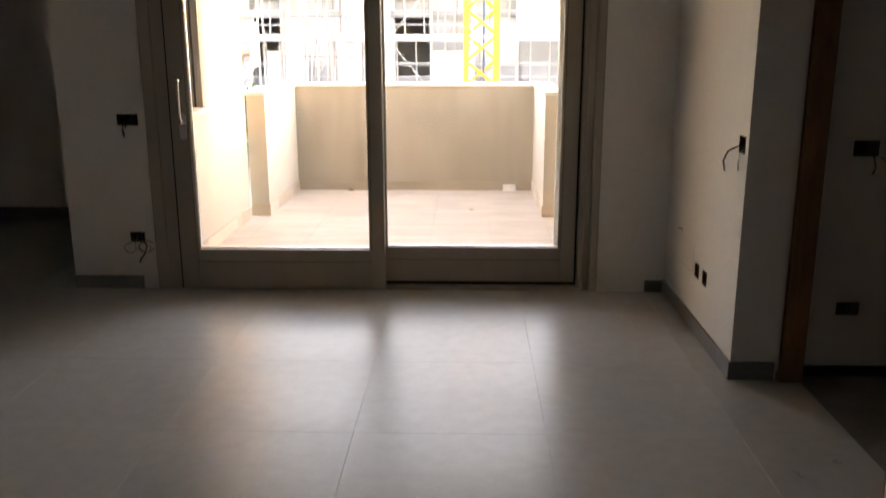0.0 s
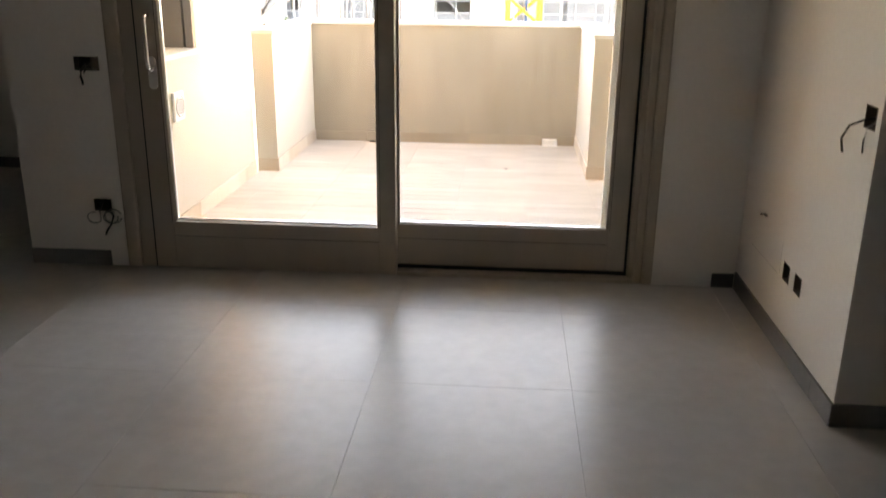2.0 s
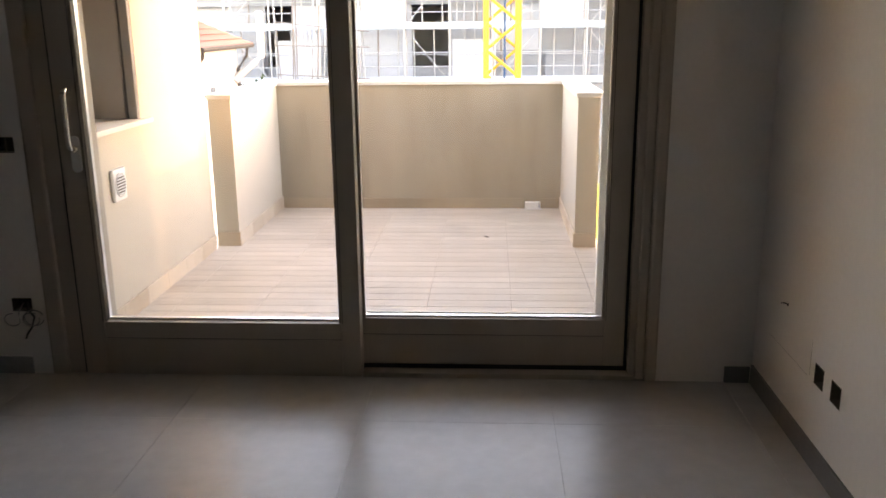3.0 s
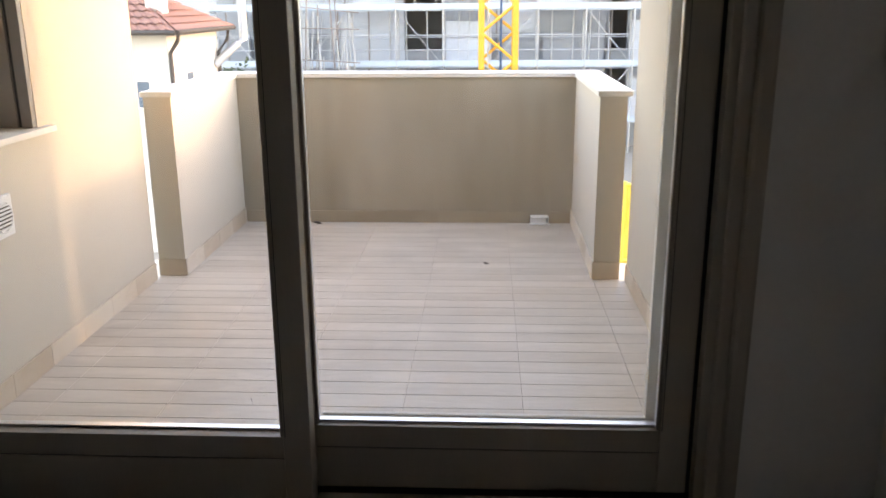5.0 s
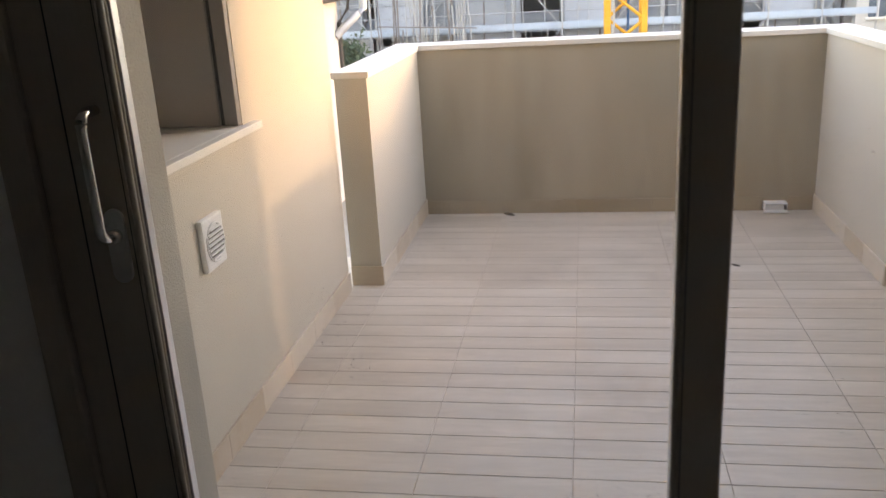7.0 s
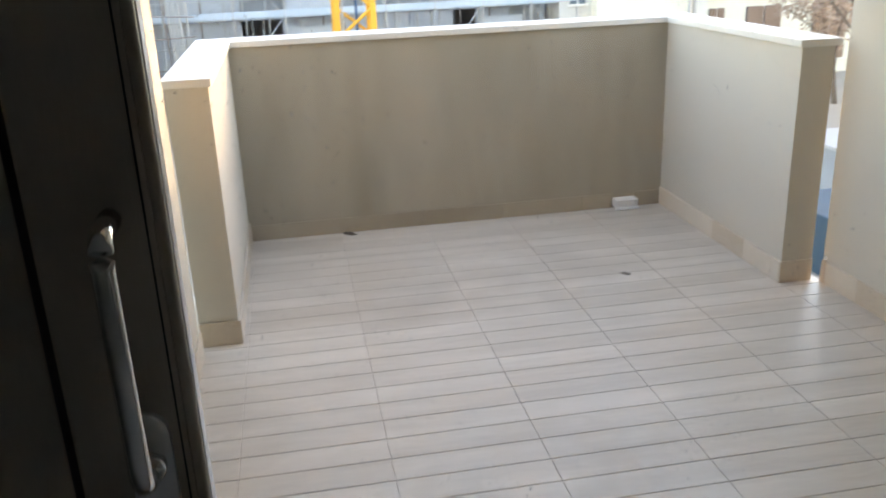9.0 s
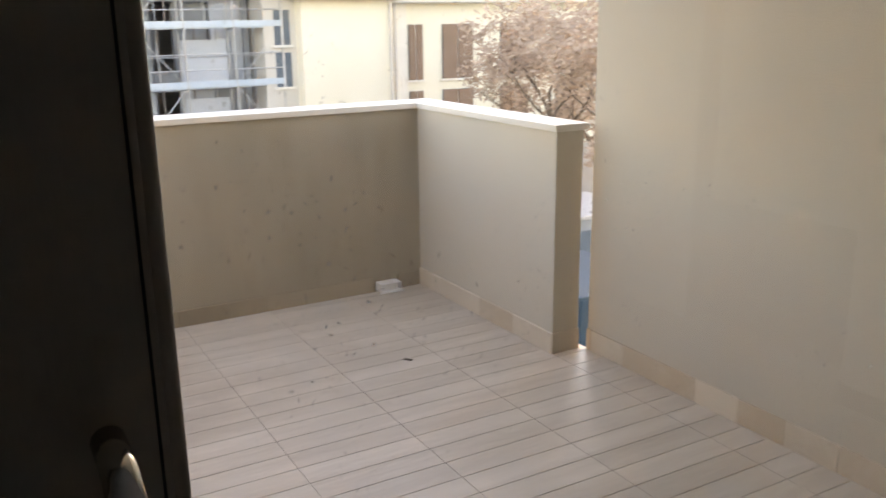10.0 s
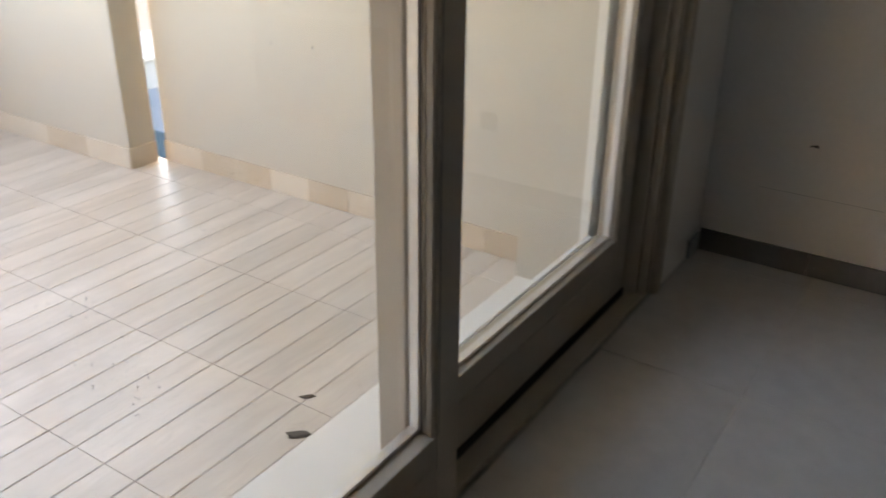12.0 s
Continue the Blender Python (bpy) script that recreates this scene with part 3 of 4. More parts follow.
wall_box("y", WY, *BOX_L[0], 1, "dark open switch box with a short black wire", modules=2, wires=[
    ([(-0.02, 0.03, -0.01), (-0.024, -0.012, -0.03), (-0.026, -0.02, -0.06), (-0.022, -0.014, -0.085), (-0.024, -0.012, -0.10)], 0.006, BLACKPLASTIC),
    ([(0.01, 0.03, 0.0), (0.0, -0.008, -0.02), (-0.012, -0.014, -0.045)], 0.004, BLACKPLASTIC)])
wall_box("y", WY, *BOX_L[1], 1, "dark open socket box with coiled grey cables", wires=[
    (loop(0.055, -0.015, -0.055, 0.045), 0.003, GREYCABLE), (loop(0.045, -0.022, -0.06, 0.038, a0=1.0, a1=6.6), 0.003, GREYCABLE),
    (loop(-0.045, -0.014, -0.065, 0.036, a0=1.4, a1=5.6), 0.003, GREYCABLE),
    ([(0.01, 0.03, 0.0), (0.03, -0.01, -0.02), (0.06, -0.02, -0.05), (0.04, -0.016, -0.10), (0.015, -0.012, -0.13), (0.005, -0.014, -0.155)], 0.005, BLACKPLASTIC),
    ([(-0.01, 0.03, 0.0), (-0.015, -0.01, -0.03), (-0.012, -0.014, -0.08)], 0.003, GREYCABLE)])
wall_box("x", 1.775, *BOX_R[0], 1, "dark open switch box with a hanging black wire", wires=[
    ([(0.03, 0.0, 0.0), (-0.015, 0.0, -0.005), (-0.05, 0.03, -0.03), (-0.062, 0.05, -0.075), (-0.055, 0.045, -0.12)], 0.004, BLACKPLASTIC),
    ([(0.03, 0.01, -0.01), (-0.01, -0.01, -0.03), (-0.02, -0.02, -0.075), (-0.014, -0.01, -0.11)], 0.0025, GREYCABLE)])
wall_box("x", 1.775, *BOX_R[1], 1, "dark open socket box in the white wall")
wall_box("x", 1.775, *BOX_R[2], 1, "dark open socket box in the white wall")
wall_box("y", 3.68, *BOX_S[0], 1, "dark open switch box in the side room", modules=2, wires=[
    ([(0.02, 0.03, -0.01), (0.03, -0.012, -0.03), (0.04, -0.02, -0.08), (0.03, -0.02, -0.11)], 0.004, BLACKPLASTIC),
    ([(0.03, 0.03, 0.0), (0.09, -0.015, -0.06), (0.1, -0.02, -0.12)], 0.003, GREYCABLE)])
wall_box("y", 3.68, *BOX_S[1], 1, "dark open socket box in the side room", modules=2)


# ---- skirtings ----
def skirting(name, axis, face, out, u0, u1, height, z0, step, material, label, first=0.0):
    """A run of skirting tiles along a wall, each one its own piece with a hair joint."""
    s = thing(name, label, "skirting", kind="structure")
    u = u0
    edges = [u0]
    u = u0 + (first or step)
    while u < u1 - 0.02:
        edges.append(u)
        u += step
    edges.append(u1)
    for a, b in zip(edges, edges[1:]):
        p0, p1 = sorted((face + out * 0.0005, face + out * 0.0105))
        q = (p0, p1, a + 0.0008, b - 0.0008, z0, z0 + height) if axis == "x" else (a + 0.0008, b - 0.0008, p0, p1, z0, z0 + height)
        part("skirting_tile", boxes(q, bevel=0.0015), material, s)
    return s


skirting("baseboard_east", "x", 1.775, -1, 3.58, WY - 0.011, 0.085, 0, 0.75, SKIRT, "grey porcelain skirting along the white wall", 0.21)
skirting("baseboard_pier", "y", 3.59, -1, 1.765, 1.97, 0.085, 0, 0.75, SKIRT, "grey porcelain skirting on the wall end")
skirting("baseboard_nib_east", "y", WY, -1, 1.657, 1.7645, 0.072, 0, 0.75, SKIRT, "grey porcelain skirting beside the corner")
skirting("baseboard_nib_west", "y", WY, -1, -1.815, -1.389, 0.080, 0, 0.75, SKIRT, "grey porcelain skirting below the socket box")
skirting("baseboard_alcove", "y", 7.05, -1, -4.6, -1.815, 0.080, 0, 0.75, SKIRT, "grey porcelain skirting in the dark recess")
skirting("terrace_skirting_west", "x", WX, 1, 5.45, 7.50, 0.105, TZ, 0.33, BEIGESKIRT, "peach stone skirting along the terrace wall", 0.42)
skirting("terrace_skirting_east", "x", EX, -1, 5.45, 7.556, 0.105, TZ, 0.23, BEIGESKIRT, "peach stone skirting along the terrace wall", 0.23)
skirting("terrace_skirting_front", "y", PY1, -1, PL1 + 0.0115, 0.94, 0.090, TZ, 0.49, DARKERSKIRT, "stone skirting along the front parapet", 0.50)
skirting("terrace_skirting_front_end", "y", PY1, -1, 1.10, PR0 - 0.0115, 0.090, TZ, 0.49, DARKERSKIRT, "stone skirting beside the drain hole")
skirting("terrace_skirting_parapet_west", "x", PL1, 1, PY0, PY1, 0.105, TZ, 0.33, BEIGESKIRT, "stone skirting along the parapet")
skirting("terrace_skirting_parapet_east", "x", PR0, -1, PY0, PY1, 0.105, TZ, 0.33, BEIGESKIRT, "stone skirting along the parapet")
skirting("terrace_skirting_pier_west", "y", PY0, -1, PL0, PL1 + 0.01, 0.105, TZ, 0.33, BEIGESKIRT, "stone skirting on the parapet end")
skirting("terrace_skirting_pier_east", "y", PY0, -1, PR0 - 0.01, PR1, 0.105, TZ, 0.33, BEIGESKIRT, "stone skirting on the parapet end")

# ---- timber jamb of the unfinished doorway ----
jamb = thing("door_1", "unfinished doorway with raw timber subframe", "doorway", (1.99, 3.556, 0), kind="structure")
part("jamb_board", boxes((0.0, 0.10, 0.0, 0.0335, -0.003, 2.14), bevel=0.003), TIMBER, jamb, "raw reddish timber board")
part("jamb_board", boxes((0.0, 0.10, -1.010, -0.976, -0.003, 2.14), bevel=0.003), TIMBER, jamb, "raw reddish timber board")
part("head_board", boxes((0.0, 0.10, -0.976, 0.0, 2.105, 2.14), bevel=0.003), TIMBER, jamb, "raw reddish timber board")
part("membrane", boxes((0.12, 2.4, 0.114, 0.1235, -0.012, 0.035)), BLUETAPE, jamb, "blue membrane strip at the wall foot")

# ---- drain pipe, debris on the terrace ----
SX0, SX1, SZ0, SZ1 = 0.9555, 1.0895, TZ + 0.0125, TZ + 0.0615
drain = thing("drain_spout", "white plastic drain spout through the parapet foot", "drain spout", ((SX0 + SX1) / 2, PY1, (SZ0 + SZ1) / 2))
dw, dh = (SX1 - SX0) / 2, (SZ1 - SZ0) / 2
for q in ((-dw, dw, -0.085, 0.23, -dh, -dh + 0.004), (-dw, dw, -0.078, 0.23, dh - 0.004, dh),
          (-dw, -dw + 0.004, -0.080, 0.23, -dh + 0.004, dh - 0.004), (dw - 0.004, dw, -0.080, 0.23, -dh + 0.004, dh - 0.004)):
    part("spout_side", boxes(q), PIPE, drain)
part("front_lip", boxes((-dw + 0.0045, dw * 0.7, -0.070, -0.066, -dh + 0.0045, dh - 0.0045)), PIPE, drain)
part("flange", boxes((-dw - 0.012, dw + 0.012, -0.089, -0.085, -dh - 0.008, -dh + 0.004)), PIPE, drain)


def debris(x, y, size, label, seed, turn=-0.85):
    rnd = random.Random(seed)
    bm = bmesh.new()
    bmesh.ops.create_icosphere(bm, subdivisions=2, radius=size)
    a = turn
    for v in bm.verts:
        f = 1 + 0.6 * noise.noise(v.co * (1.6 / size) + Vector((seed, 0, 0)))
        c = v.co * f
        c.x *= 2.5
        c.z = max(c.z * 0.4, -size * 0.2)
        v.co = Vector((c.x * math.cos(a) - c.y * math.sin(a), c.x * math.sin(a) + c.y * math.cos(a), c.z + size * 0.2))
    ob = solid("dirt_clod", bm, DEBRIS, label, "debris")
    ob.location = (x, y, TZ)
    return ob


debris(0.167, 5.50, 0.015, "dark dry leaf scrap on the terrace floor", 3)
debris(0.317, 5.599, 0.009, "tiny dark twig on the terrace floor", 8)
debris(0.622, 7.888, 0.010, "small dark crumb on the terrace floor", 5)
debris(-0.66, 8.91, 0.020, "dark dirt gathered at the parapet foot", 12)
debris(-0.62, 5.62, 0.008, "small dark crumb on the terrace floor", 15)


# ---- small marks on the white wall ----
plug = thing("wall_plug", "small dark plug hole in the white wall", "wall plug", (1.775, 4.59, 0.468))
part("plug", tube(bmesh.new(), [(-0.0015, 0.0, 0.0), (0.004, 0.0, 0.0)], 0.006, 10), BLACKPLASTIC, plug)
part("stub", tube(bmesh.new(), [(0.0, 0.0, 0.0), (-0.012, 0.01, 0.004), (-0.02, 0.016, 0.002)], 0.0022, 6), BLACKPLASTIC, plug, "short wire stub")
solid("chase_joint", boxes((1.7744, 1.7752, 4.3185, 4.3198, 0.30, 0.43)), GROUT, "hairline joint of a filled cable chase in the plaster", "plaster joint", "structure")

solid("chase_joint", boxes((1.7744, 1.7752, 4.345, 4.757, 0.2898, 0.2905)), GROUT, "hairline joint of a filled cable chase in the plaster", "plaster joint", "structure")

# ---- outside: ground, building site, crane, houses, tree ----
GZ = -3.6
solid("ground", boxes((-900, 900, 9.6, 1800, GZ - 1, GZ), (-900, -4.9, -900, 9.6, GZ - 1, GZ), (4.7, 900, -900, 9.6, GZ - 1, GZ)),
      GROUND, "dusty bare ground of the building site", "ground", "structure")
solid("own_building", boxes((-4.85, 4.65, -2.85, 5.40, GZ, -0.16), (-4.85, 1.86, 5.40, 9.14, GZ, -0.47)), STUCCO,
      "cream rendered storey below the terrace", "wall", "structure")

SY = 33.0
site = thing("building_under_construction", "grey concrete building shell with pale panels under construction", "building", (0, SY + 1.6, GZ))


def sb(*q, bv=0.0):
    return boxes((q[0], q[1], q[2] - SY - 1.6, q[3] - SY - 1.6, q[4] - GZ, q[5] - GZ), bevel=bv)


LEVELS = [-3.45, -0.50, 2.45, 5.40, 8.35]
for z in LEVELS:
    part("floor_slab", sb(-12.0, 8.0, SY + 1.4, SY + 13, z - 0.28, z), CONCRETE, site)
part("rear_wall", sb(-12.0, 8.0, SY + 7, SY + 7.2, GZ, 8.3), DARKROOM, site, "dim unfinished inner wall")
part("side_wall", sb(-12.2, -12.0, SY + 1.4, SY + 13, GZ, 8.35), CONCRETE, site)
part("side_wall", sb(8.0, 8.2, SY + 1.4, SY + 13, GZ, 8.35), CONCRETE, site)
rnd = random.Random(7)
OPEN = [(-2.35, -1.0), (4.9, 5.7), (-7.9, -6.9)]
for z0, z1 in zip(LEVELS, LEVELS[1:]):
    x = -12.0
    cuts = sorted({-12.0, -9.2, -7.9, -6.9, -4.7, -2.35, -1.0, 0.6, 2.5, 4.9, 5.7, 6.9, 8.0})
    for a, b in zip(cuts, cuts[1:]):
        if any(abs(a - o[0]) < 0.01 for o in OPEN):
            part("parapet_panel", sb(a, b, SY + 1.5, SY + 1.62, z0, z0 + 0.35), CONCRETE, site)
            continue
        m = WHITEPANEL if rnd.random() < 0.6 else CONCRETE
        dy = rnd.choice((0.0, 0.05, 0.35))
        part("wall_panel", sb(a + 0.01, b - 0.01, SY + 1.5 + dy, SY + 1.7 + dy, z0, z1 - 0.28), m, site, "pale panel" if m is WHITEPANEL else "")
        if rnd.random() < 0.5:
            part("balcony_wall", sb(a + 0.15, b - 0.1, SY + 1.28, SY + 1.38, z0, z0 + 1.0), CONCRETE, site)
for x in (-9.2, -4.7, 0.6, 4.9, 7.8):
    part("column", sb(x - 0.2, x + 0.2, SY + 2.2, SY + 2.6, GZ, 8.1), CONCRETE, site)

scaf = thing("scaffolding", "galvanised scaffolding with pale blue deck boards along the shell", "scaffolding", (0, SY, GZ))


def scp(p0, p1, r=0.03, m=STEEL, name="tube", label=""):
    bm = bmesh.new()
    tube(bm, [Vector(p0) - Vector((0, SY, GZ)), Vector(p1) - Vector((0, SY, GZ))], r, 6)
    return part(name, bm, m, scaf, label)


XS = [-9.03 + 1.63 * k for k in range(12)]
DECKS = [-2.50, -0.58, 1.33, 3.24, 5.17, 7.10]
for k, x in enumerate(XS):
    for y in (SY, SY + 0.8):
        scp((x, y, GZ), (x, y, 8.0), 0.036, name="standard")
    for z in DECKS:
        scp((x, SY, z - 0.08), (x, SY + 0.8, z - 0.08), 0.025, name="transom")
for z in DECKS:
    for a, b in zip(XS, XS[1:]):
        part("deck_board", boxes((a + 0.02, b - 0.02, 0.04, 0.76, z - 0.05 - GZ, z - GZ), bevel=0.0), DECK, scaf, "pale blue deck board")
        part("toe_board", boxes((a + 0.02, b - 0.02, -0.035, -0.012, z - GZ, z + 0.2 - GZ)), DECK, scaf, "pale blue toe board")
    for dz in (0.55, 1.05):
        scp((XS[0], SY - 0.02, z + dz), (XS[-1], SY - 0.02, z + dz), 0.022, name="guard_rail")
for i, z in enumerate(DECKS[:-1]):
    for k in range(0, len(XS) - 1, 2):
        a, b = XS[k], XS[k + 1]
        if (k // 2 + i) % 2:
            a, b = b, a
        scp((a, SY + 0.06, z), (b, SY + 0.06, z + 1.93), 0.02, name="brace")

for z in DECKS:
    scp((XS[0], SY + 0.82, z + 0.95), (XS[-1], SY + 0.82, z + 0.95), 0.02, name="guard_rail")
    for k in range(len(XS) - 1):
        if (k * 7 + int(z * 10)) % 3 == 0:
            scp((XS[k] + 0.5, SY + 0.3, z), (XS[k] + 0.55, SY + 0.9, z + 1.85), 0.018, name="ladder_pole")
            scp((XS[k] + 0.85, SY + 0.3, z), (XS[k] + 0.9, SY + 0.9, z + 1.85), 0.018, name="ladder_pole")
        if (k * 5 + int(z * 10)) % 4 == 0:
            part("sheet", boxes((XS[k] + 0.06, XS[k + 1] - 0.06, 0.84, 0.845, z + 0.1 - GZ, z + 1.5 - GZ)), WHITEPANEL, scaf, "pale debris sheet")
        for q in range(2):
            xx = XS[k] + 0.4 + 0.75 * q + 0.2 * math.sin(k * 3.1 + z)
            scp((xx, SY + 1.1, z), (xx + 0.04 * math.sin(k + z), SY + 1.1, z + 1.9), 0.03, RUST if (k + q) % 3 == 0 else STEEL, "prop")

# leaning props and steel bars stacked before the shell
props = thing("steel_prop_stack", "rusty steel props and bars standing close together", "steel props", (-5.3, SY - 0.9, GZ))
for k in range(34):
    x = rnd.uniform(-1.5, 1.6)
    y = rnd.uniform(-0.3, 0.3)
    h = rnd.uniform(3.2, 6.2)
    bm = bmesh.new()
    tube(bm, [(x, y, 0.0), (x + rnd.uniform(-0.35, 0.35), y + rnd.uniform(-0.1, 0.1), h)], rnd.uniform(0.018, 0.035), 5)
    part("prop", bm, rnd.choice((RUST, STEEL, STEEL)), props)
for k in range(5):
    z = 1.8 + 0.8 * k
    bm = bmesh.new()
    tube(bm, [(-1.6, -0.35, z + rnd.uniform(-0.2, 0.2)), (1.7, -0.35, z + rnd.uniform(-0.2, 0.2))], 0.02, 5)
    part("tie_bar", bm, RUST, props)

# tower crane mast
CX, CY, CW = 0.96, 28.5, 0.98
crane = thing("tower_crane", "yellow lattice tower crane mast", "crane", (CX, CY, GZ))
h = CW / 2
for sx in (-h, h):
    for sy in (-h, h):
        part("leg", boxes((sx - 0.085, sx + 0.085, sy - 0.085, sy + 0.085, 0.0, 16.0), bevel=0.01), CRANE, crane)
part("base", boxes((-1.6, 1.6, -1.6, 1.6, 0.0, 0.35), bevel=0.02), CONCRETE, crane, "grey concrete crane base")
k = 0
z = 0.3
while z < 15.4:
    for sx, sy, ex, ey in ((-h, -h, h, -h), (h, -h, h, h), (h, h, -h, h), (-h, h, -h, -h)):
        bm = bmesh.new()
        za, zb = (z, z + 0.8) if k % 2 else (z + 0.8, z)
        tube(bm, [(sx, sy, za), (ex, ey, zb)], 0.05, 6)
        part("lattice_bar", bm, CRANE, crane)
    k += 1
    z += 0.8
for sy in (-0.18, 0.18):
    part("ladder_rail", tube(bmesh.new(), [(-0.3, sy, 0.3), (-0.3, sy, 15.5)], 0.022, 6), STEEL, crane, "steel ladder rail")
for k in range(45):
    part("rung", tube(bmesh.new(), [(-0.3, -0.18, 0.5 + k * 0.33), (-0.3, 0.18, 0.5 + k * 0.33)], 0.014, 5), STEEL, crane, "steel rung")
bm = bmesh.new()
tube(bm, [(0.08, 0, 0.0), (0.08, 0, 15.8)], 0.035, 6)
part("cable", bm, BLUETAPE, crane, "blue hoist cable")


def roof_tiles(parent, ridge, eave, n_down, wave=0.20):
    """Courses of half-round tiles down a roof face, between the ridge line and the eave line (two points each)."""
    (ra, rb), (ea, eb) = [[Vector(p) for p in line] for line in (ridge, eave)]
    up = ((eb - ea).cross(ra - ea) if (rb - ra).length < 0.01 else (eb - ea).cross(rb - eb)).normalized()
    if up.z < 0:
        up = -up
    for j in range(n_down):
        bm = bmesh.new()
        rows = []
        n = max(4, int(((ra.lerp(ea, (j + 0.5) / n_down) - rb.lerp(eb, (j + 0.5) / n_down)).length) / wave) * 4)
        for s, lift in ((j / n_down, 0.03), (min((j + 1.12) / n_down, 1.02), 0.065)):
            a, b = ra.lerp(ea, s), rb.lerp(eb, s)
            rows.append([bm.verts.new(a.lerp(b, i / n) + up * (lift + 0.016 * math.sin(i * math.pi / 2))) for i in range(n + 1)])
        for i in range(n):
            bm.faces.new((rows[0][i], rows[0][i + 1], rows[1][i + 1], rows[1][i]))
        part("roof_tile_course", bm, REDTILE, parent)


# low house with a red tile roof, to the west
HX, HY = -4.75, 20.0
house = thing("house", "pale rendered house with a red tile roof and dark brown downpipes", "house", (HX, HY, GZ))
EZ = 0.95 - GZ
part("wall", boxes((-9.0, -1.05, 0.0, 3.3, 0.0, EZ)), HOUSEWALL, house)
part("eaves", boxes((-9.3, -0.75, -0.35, 3.6, EZ, EZ + 0.055), bevel=0.01), DARKPIPE, house, "dark brown eaves board")
bm = bmesh.new()
EA, EB, EC, ED, RA, RB = (-9.3, -0.35, EZ + 0.06), (-0.75, -0.35, EZ + 0.06), (-0.75, 3.6, EZ + 0.06), (-9.3, 3.6, EZ + 0.06), (-9.3, 1.65, EZ + 1.05), (-2.5, 1.65, EZ + 1.05)
vs = [bm.verts.new(p) for p in (EA, EB, EC, ED, RA, RB)]
for q in ((0, 1, 5, 4), (1, 2, 5), (2, 3, 4, 5), (0, 4, 3), (0, 3, 2, 1)):
    bm.faces.new([vs[i] for i in q])
part("roof", bm, REDTILE, house)
roof_tiles(house, (RA, RB), (EA, EB), 8)
roof_tiles(house, (RB, RB), (EC, EB), 8)
part("chimney", boxes((-1.62, -1.27, 0.5, 0.85, EZ + 0.1, EZ + 1.5), bevel=0.01), HOUSEWALL, house, "pale rendered chimney")
part("downpipe", tube(bmesh.new(), [(-0.80, -0.02, EZ + 0.02), (-0.82, 0.0, EZ - 0.12), (-1.0, 0.02, EZ - 0.36), (-1.0, 0.02, 0.0)], 0.045, 8), DARKPIPE, house, "dark brown downpipe")
part("downpipe", tube(bmesh.new(), [(-0.78, 3.35, EZ + 0.02), (-0.80, 3.33, EZ - 0.2), (-1.0, 3.2, EZ - 0.5), (-1.0, 3.2, 0.0)], 0.045, 8), DARKPIPE, house, "dark brown downpipe")
part("gutter", tube(bmesh.new(), [(-9.3, -0.40, EZ + 0.05), (-0.72, -0.40, EZ + 0.05)], 0.05, 8), DARKPIPE, house, "dark brown gutter")
part("gutter", tube(bmesh.new(), [(-0.70, -0.35, EZ + 0.05), (-0.70, 3.6, EZ + 0.05)], 0.05, 8), DARKPIPE, house, "dark brown gutter")
part("flue", tube(bmesh.new(), [(-1.04, 3.0, EZ - 0.80), (-0.85, 3.1, EZ - 0.60), (-0.58, 3.3, EZ - 0.34), (-0.54, 3.75, EZ - 0.25), (-0.54, 3.8, EZ + 0.8)], 0.095, 10), STEEL, house, "galvanised flue pipe")
part("flue_cap", tube(bmesh.new(), [(-0.54, 3.8, EZ + 0.8), (-0.54, 3.8, EZ + 0.9)], [0.13, 0.07], 10), STEEL, house, "galvanised cap")
for x, w in ((-1.62, 0.24), (-3.4, 0.9), (-6.0, 0.9)):
    wd = part("window", boxes((x - w / 2, x + w / 2, -0.012, 0.05, 3.1, 3.62)), PANE, house, "small dark window")
    part("frame", boxes((x - w / 2 - 0.04, x + w / 2 + 0.04, -0.03, -0.014, 3.62, 3.67), bevel=0.004), HOUSEWALL, wd)
    part("sill", boxes((x - w / 2 - 0.05, x + w / 2 + 0.05, -0.06, -0.002, 3.06, 3.1), bevel=0.004), COPING, wd)
wd = part("window", boxes((-1.10, -1.038, 1.05, 1.40, 3.3, 3.72)), PANE, house, "small dark window")
part("frame", boxes((-1.036, -1.02, 1.0, 1.45, 3.72, 3.77), bevel=0.004), HOUSEWALL, wd)
part("sill", boxes((-1.048, -0.99, 0.98, 1.47, 3.26, 3.3), bevel=0.004), COPING, wd)


def shuttered_window(parent, x, y, z0, z1, w, shut=True):
    wd = part("window", boxes((x - w / 2, x + w / 2, y - 0.012, y + 0.05, z0, z1)), PANE, parent, "window with dark panes")
    part("sill", boxes((x - w / 2 - 0.08, x + w / 2 + 0.08, y - 0.10, y - 0.002, z0 - 0.08, z0), bevel=0.01), COPING, wd)
    part("frame", boxes((x - 0.03, x + 0.03, y - 0.03, y - 0.013, z0, z1)), WHITEPLASTIC, wd)
    if shut:
        for s in (-1, 1):
            c = x + s * w / 4
            part("shutter", boxes((c - w / 4 + 0.02, c + w / 4 - 0.02, y - 0.075, y - 0.032, z0 + 0.01, z1 - 0.01), bevel=0.006), SHUTTER, wd, "closed brown shutter")


